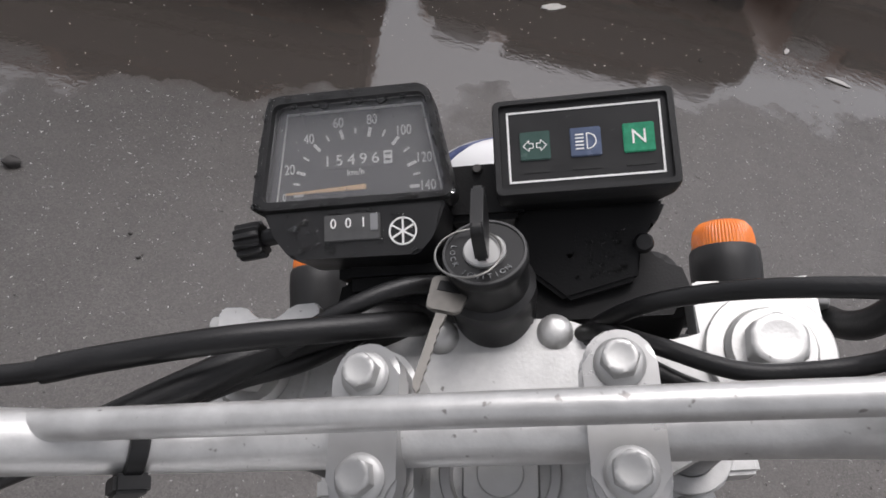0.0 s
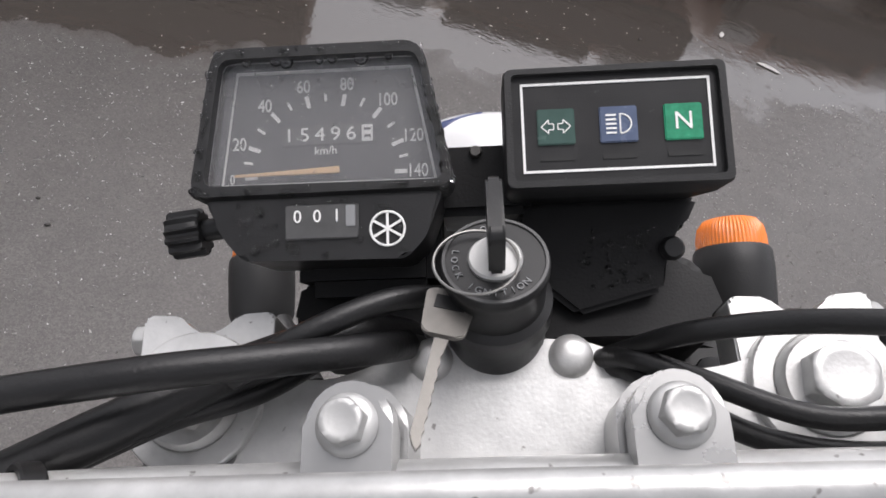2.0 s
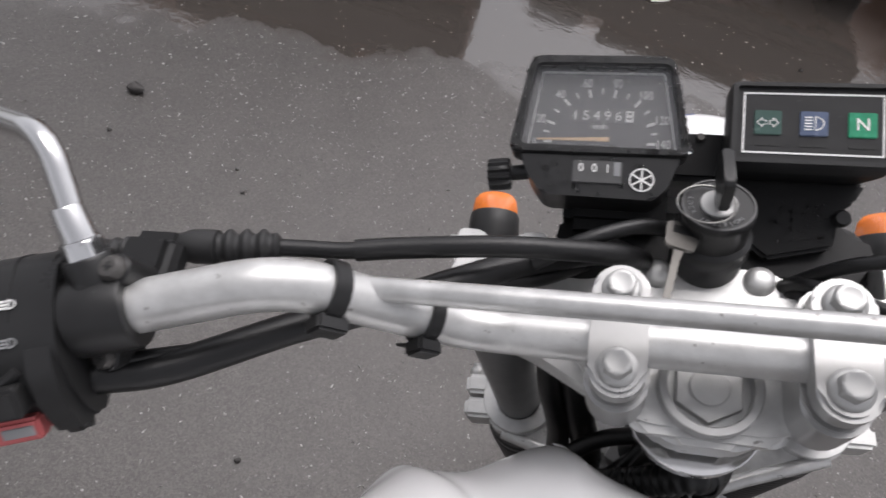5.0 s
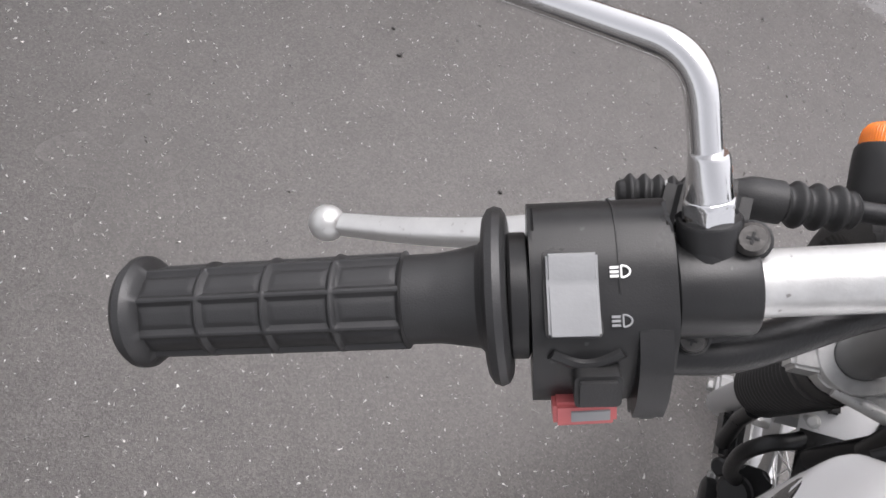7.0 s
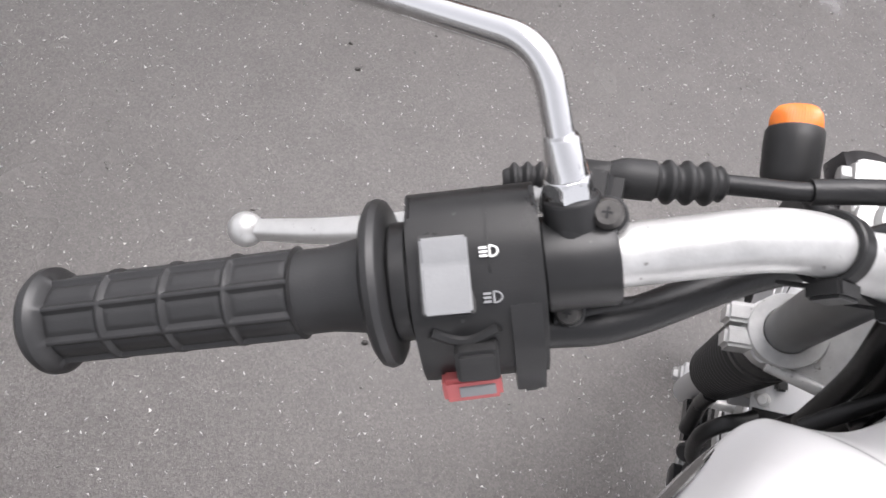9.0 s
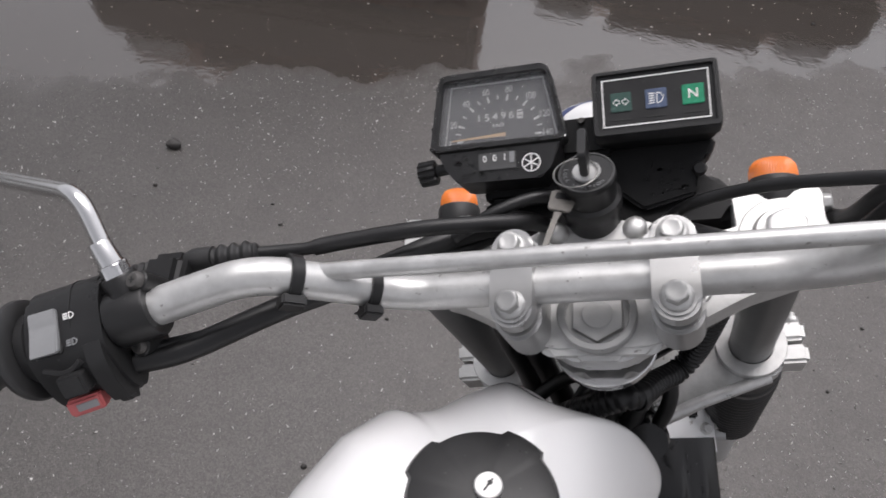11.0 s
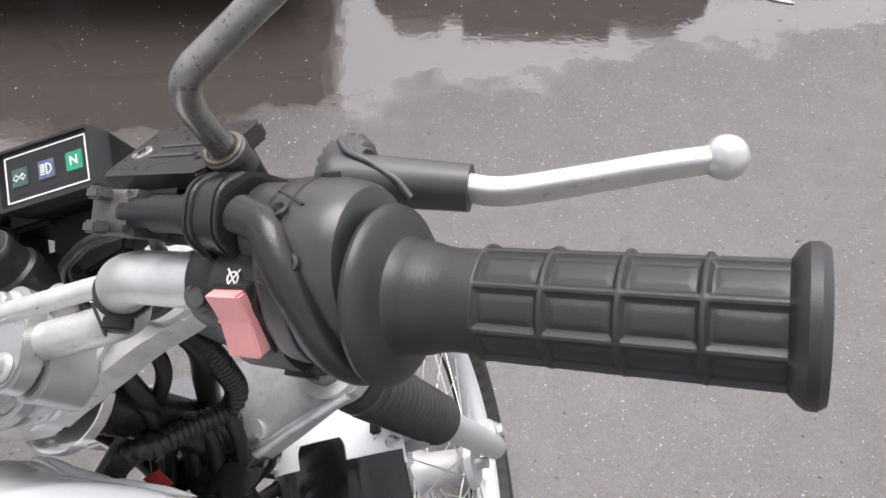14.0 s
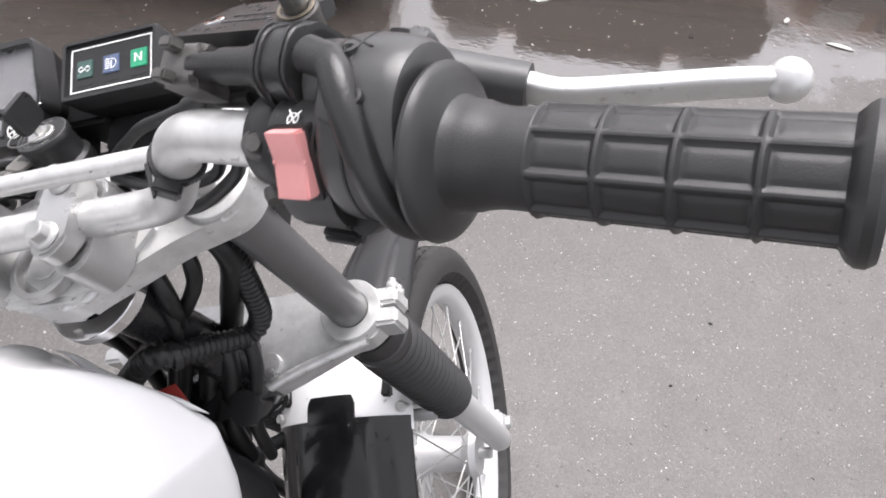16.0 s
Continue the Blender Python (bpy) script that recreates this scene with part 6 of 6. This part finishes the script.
hose("drain_hose", [(0.010, 0.040, -0.080), (0.028, -0.002, -0.128), (0.000, -0.014, -0.190), (-0.030, -0.030, -0.240), (-0.070, -0.070, -0.290)], 0.0070, FORK, "black rubber hose")
hose("left_loom", [(-0.050, 0.040, -0.085), (-0.062, 0.020, -0.140), (-0.058, 0.000, -0.210), (-0.050, -0.020, -0.280), (-0.060, -0.060, -0.360)], 0.0105, FORK, "thick black wiring loom")
hose("left_hose", [(-0.080, 0.040, -0.090), (-0.078, 0.010, -0.160), (-0.072, -0.010, -0.230), (-0.080, -0.040, -0.310)], 0.0080, FORK, "black rubber hose")
hose("brake_line", [(-0.100, -0.085, -0.660), (-0.118, -0.078, -0.600), (-0.122, -0.058, -0.530), (-0.105, -0.042, -0.503), (-0.080, -0.031, -0.500), (-0.055, -0.010, -0.505)], 0.0085, FORK, "black rubber brake line")
hose("breather_hose", [(0.024, 0.012, -0.102), (0.018, -0.018, -0.158), (-0.010, -0.038, -0.200), (-0.040, -0.056, -0.246), (-0.070, -0.072, -0.300)], 0.0046, FORK, "thin black rubber hose")
for x, r in ((0.0, 0.0064), (-0.024, 0.0085), (-0.046, 0.0085)):
    hose("frame_hose", [(x + 0.040, -0.008, -0.222), (x + 0.038, -0.024, -0.240), (x + 0.026, -0.040, -0.265), (x + 0.002, -0.056, -0.310), (x - 0.026, -0.068, -0.390)], r, FORK, "thick black rubber hose")
hose("choke_cable", [(0.026, 0.036, -0.142), (0.018, 0.010, -0.170), (-0.008, -0.006, -0.178), (-0.024, -0.026, -0.184), (-0.044, -0.050, -0.200)], 0.0034, FORK, "thin black cable")
part("hose_tie", washer(0.0095, 0.0112, 0.006, axis_pose((0.018, -0.034, -0.166), (-0.6, -0.5, 0.6)), 24), PLASTIC, bike, "", FORK)
part("horn", lathe([(0, -0.012), (0.014, -0.012), (0.020, -0.004), (0.023, 0.006), (0.022, 0.012), (0.017, 0.015), (0, 0.016)], axis_pose((-0.010, -0.018, -0.338), (0.3, -0.6, 0.5)), 36), GLOSSBLACK, bike, "round black horn", FORK)
part("yoke_lug", join(box(-0.008, 0.006, -0.006, 0.006, -0.002, 0.007, 0.002, axis_pose((0.030, -0.012, -0.276), (0.3, -0.5, 0.8))), box(-0.003, 0.008, -0.004, 0.003, 0.004, 0.011, 0.002, axis_pose((0.030, -0.012, -0.276), (0.1, -0.6, 0.7)))), CAST, lower_yoke, "broken cast lug", LOW)
part("cross_bracket", box(-0.02, 0.11, 0.045, 0.065, -0.150, -0.125, 0.003), PLASTIC, bike, "black cross bracket", FORK)
part("sticker", box(-0.0078, 0.0078, -0.009, 0.009, 0, 0.0008, 0.0002, axis_pose((-0.0160, -0.0514, -0.2115), (0.25, -0.75, 0.6))), DECALRED, bike, "small red sticker", FORK)
for k in range(3):
    part("coil_cover", lathe([(0, 0), (0.015, 0), (0.018, 0.004), (0.018, 0.040), (0.016, 0.046), (0, 0.047)], axis_pose((-0.045 + 0.030 * k, -0.018 - 0.006 * k, -0.300), (0.1, -0.5, 0.86)), 24), GLOSSBLACK, bike, "wet black plastic cover", FORK)


# ---- fuel tank ----
def tank_mesh():
    """A shell under a folded edge: a crowned top that falls to the edge, and sides below it."""
    line = [(-0.106, -0.42, -0.105), (-0.109, -0.26, -0.098), (-0.1100, -0.165, -0.092), (-0.1095, -0.120, -0.086), (-0.1040, -0.099, -0.078), (-0.087, -0.092, -0.070), (-0.072, -0.080, -0.068),
            (-0.061, -0.062, -0.064), (-0.054, -0.040, -0.073), (-0.046, -0.024, -0.086), (-0.020, -0.018, -0.099), (0.0115, -0.004, -0.116), (0.036, 0.009, -0.130), (0.0545, 0.0165, -0.140),
            (0.0640, 0.0110, -0.146), (0.0690, -0.010, -0.142), (0.0740, -0.070, -0.124), (0.0800, -0.150, -0.108), (0.084, -0.26, -0.102), (0.086, -0.42, -0.110)]
    edge = spline(line, 6)
    bm = bmesh.new()
    rows = []
    for share in (0.03, 0.15, 0.28, 0.40, 0.51, 0.61, 0.70, 0.78, 0.85, 0.90, 0.935, 0.965, 0.985, 1.0):
        row = []
        for p in edge:
            c = Vector((-0.006, min(-0.088, max(-0.40, p.y - 0.03)), -0.023))
            q = c.lerp(p, share)
            lobe = 0.026 * min(1.0, max(0.0, 1.5 - math.hypot(q.x + 0.088, q.y + 0.165) / 0.046)) * min(1.0, (1 - share) / 0.12)
            # a shallow channel runs behind the folded front edge
            channel = 0.0042 * math.exp(-((share - 0.935) / 0.032) ** 2) if p.y > -0.030 and p.x < 0.060 else 0.0
            row.append(bm.verts.new((q.x, q.y, c.z + (p.z - c.z) * (0.35 * share ** 1.5 + 0.65 * share ** 3.2) + lobe - channel)))
        rows.append(row)
    for grow, drop in ((1.010, 0.004), (1.012, 0.010), (1.010, 0.030), (1.0, 0.070), (0.96, 0.110), (0.88, 0.160)):
        rows.append([bm.verts.new((-0.006 + (p.x + 0.006) * grow, p.y if p.y < -0.088 else -0.088 + (p.y + 0.088) * grow, p.z - drop)) for p in edge])
    n = len(edge)
    for a, b in zip(rows, rows[1:]):
        for k in range(n - 1):
            bm.faces.new((a[k], a[k + 1], b[k + 1], b[k]))
        bm.faces.new((a[n - 1], a[0], b[0], b[n - 1]))
    bm.faces.new(rows[0])
    bm.faces.new(rows[-1][::-1])
    return bm, [p + Vector((0.0006, 0.0048, -0.0030)) for p in edge if p.y > -0.030 and p.x < 0.050]


tank_shell, lip_line = tank_mesh()
tank = part("fuel_tank", tank_shell, TANKWHITE, bike, "glossy white fuel tank", BODY, 75)
part("tank_lip", tube(lip_line, lambda s: 0.0036 * min(1.0, 0.05 + 5 * min(s, 1 - s)), 12), TANKWHITE, tank, "", BODY)
CAP = BODY @ pose(0.0035, -0.1330, -0.0200)


def lugs(a, h):
    return 0.0035 * min(1.0, max(0.0, (math.cos(4 * a) - 0.25) * 8))


cap = part("fuel_cap", lathe([(0, -0.014), (0.0385, -0.014), (0.0415, -0.010), (0.0415, 0.0005), (0.0395, 0.0035), (0.031, 0.0055), (0.012, 0.0065), (0, 0.0065)], None, 96, lugs), PLASTIC, tank, "matt black fuel cap with lugs", CAP)
LOCKPOS = CAP @ pose(0, 0.006, 0.001)
part("cap_lock", lathe([(0, 0.004), (0.0078, 0.004), (0.0078, 0.0078), (0.0071, 0.0084), (0, 0.0084)], None, 32), STEEL, cap, "bright key barrel", LOCKPOS)
part("key_slot", join(box(-0.0005, 0.0005, -0.004, 0.004, 0.0082, 0.0088, 0), drum(0.0014, 0.0005, pose(0, 0.0015, 0.0083), 12)), PLASTIC, cap, "", LOCKPOS)
decal = [(0.036 * math.cos(math.tau * k / 24), 0.0125 * math.sin(math.tau * k / 24)) for k in range(24)]
part("tank_badge", prism(decal, 0, 0.0012, 0.0003, axis_pose((-0.1118, -0.1520, -0.1020), (-0.99, 0.05, 0.08), (0, -0.25, 0.97))), GLOSSBLACK, tank, "black oval badge", BODY)

# ---- grit and litter on the road ----
chips = bmesh.new()
rng = random.Random(11)
for _ in range(82000):
    x, y = rng.uniform(-2.3, 2.8), rng.uniform(-0.7, 2.7)
    if noise.noise(Vector((x * 1.6, y * 1.6, 3))) < rng.uniform(-0.9, 0.4):
        continue
    if (y - 0.26 * x > 1.85 and rng.random() < 0.9) or rng.random() > 0.72 + 0.28 * min(1.0, max(0.0, x + 0.1)):
        continue
    r = 0.0007 + 0.0031 * rng.random() ** 3.2
    a = rng.uniform(0, math.tau)
    m = pose(x, y, r * 0.25, rng.uniform(-25, 25), rng.uniform(-25, 25), math.degrees(a))
    s = Matrix.Diagonal((r * rng.uniform(1, 2.8), r * rng.uniform(0.45, 1.1), r * 0.7, 1))
    v = [chips.verts.new(m @ s @ Vector(c)) for c in ((1, 0, -0.6), (-0.4, 0.9, -0.6), (-0.7, -0.8, -0.6), (0.1, 0.05, 0.9))]
    for f in ((0, 1, 3), (1, 2, 3), (2, 0, 3)):
        chips.faces.new([v[k] for k in f])
grit = part("grit", chips, CHIP, None, "", None, 10)
tagged(grit, "pale stone chips scattered over wet asphalt", "grit", kind="stuff")


def lump(name, at, sx, sy, sz, mat, label, category, seed, flat=False):
    r = random.Random(seed)
    bm = bmesh.new()
    bmesh.ops.create_icosphere(bm, subdivisions=2, radius=1.0)
    for v in bm.verts:
        v.co *= 1 + r.uniform(-0.28, 0.28)
        v.co = Vector((v.co.x * sx, v.co.y * sy, v.co.z * sz))
    ob = part(name, bm, mat, None, "", at, 20 if flat else 60)
    return tagged(ob, label, category)


lump("pebble", pose(-0.820, 1.278, 0.010), 0.020, 0.017, 0.012, PEBBLE, "dark stone lying on wet asphalt", "stone", 3)
for k, (x, y, s) in enumerate(((-0.812, 1.118, 0.006), (-0.489, 1.115, 0.005), (-0.450, 1.046, 0.005), (-0.124, 0.802, 0.005), (-0.227, 0.414, 0.006), (0.94, 0.787, 0.005), (1.32, 2.531, 0.008), (1.082, 0.994, 0.005))):
    lump("pebble", pose(x, y, s * 0.5), s, s * 0.8, s * 0.6, PEBBLE, "small dark stone on wet asphalt", "stone", 20 + k)
lump("litter", pose(0.70, 2.72, 0.004, 0, 0, 30), 0.060, 0.022, 0.003, SCRAP, "crumpled white scrap on wet asphalt", "litter", 5, True)
lump("litter", pose(1.98, 2.60, 0.004, 0, 0, -20), 0.055, 0.018, 0.003, SCRAP, "crumpled white scrap on wet asphalt", "litter", 6, True)
lump("litter", pose(1.80, 2.78, 0.004, 0, 0, 60), 0.030, 0.010, 0.002, SCRAP, "small white scrap on wet asphalt", "litter", 8, True)
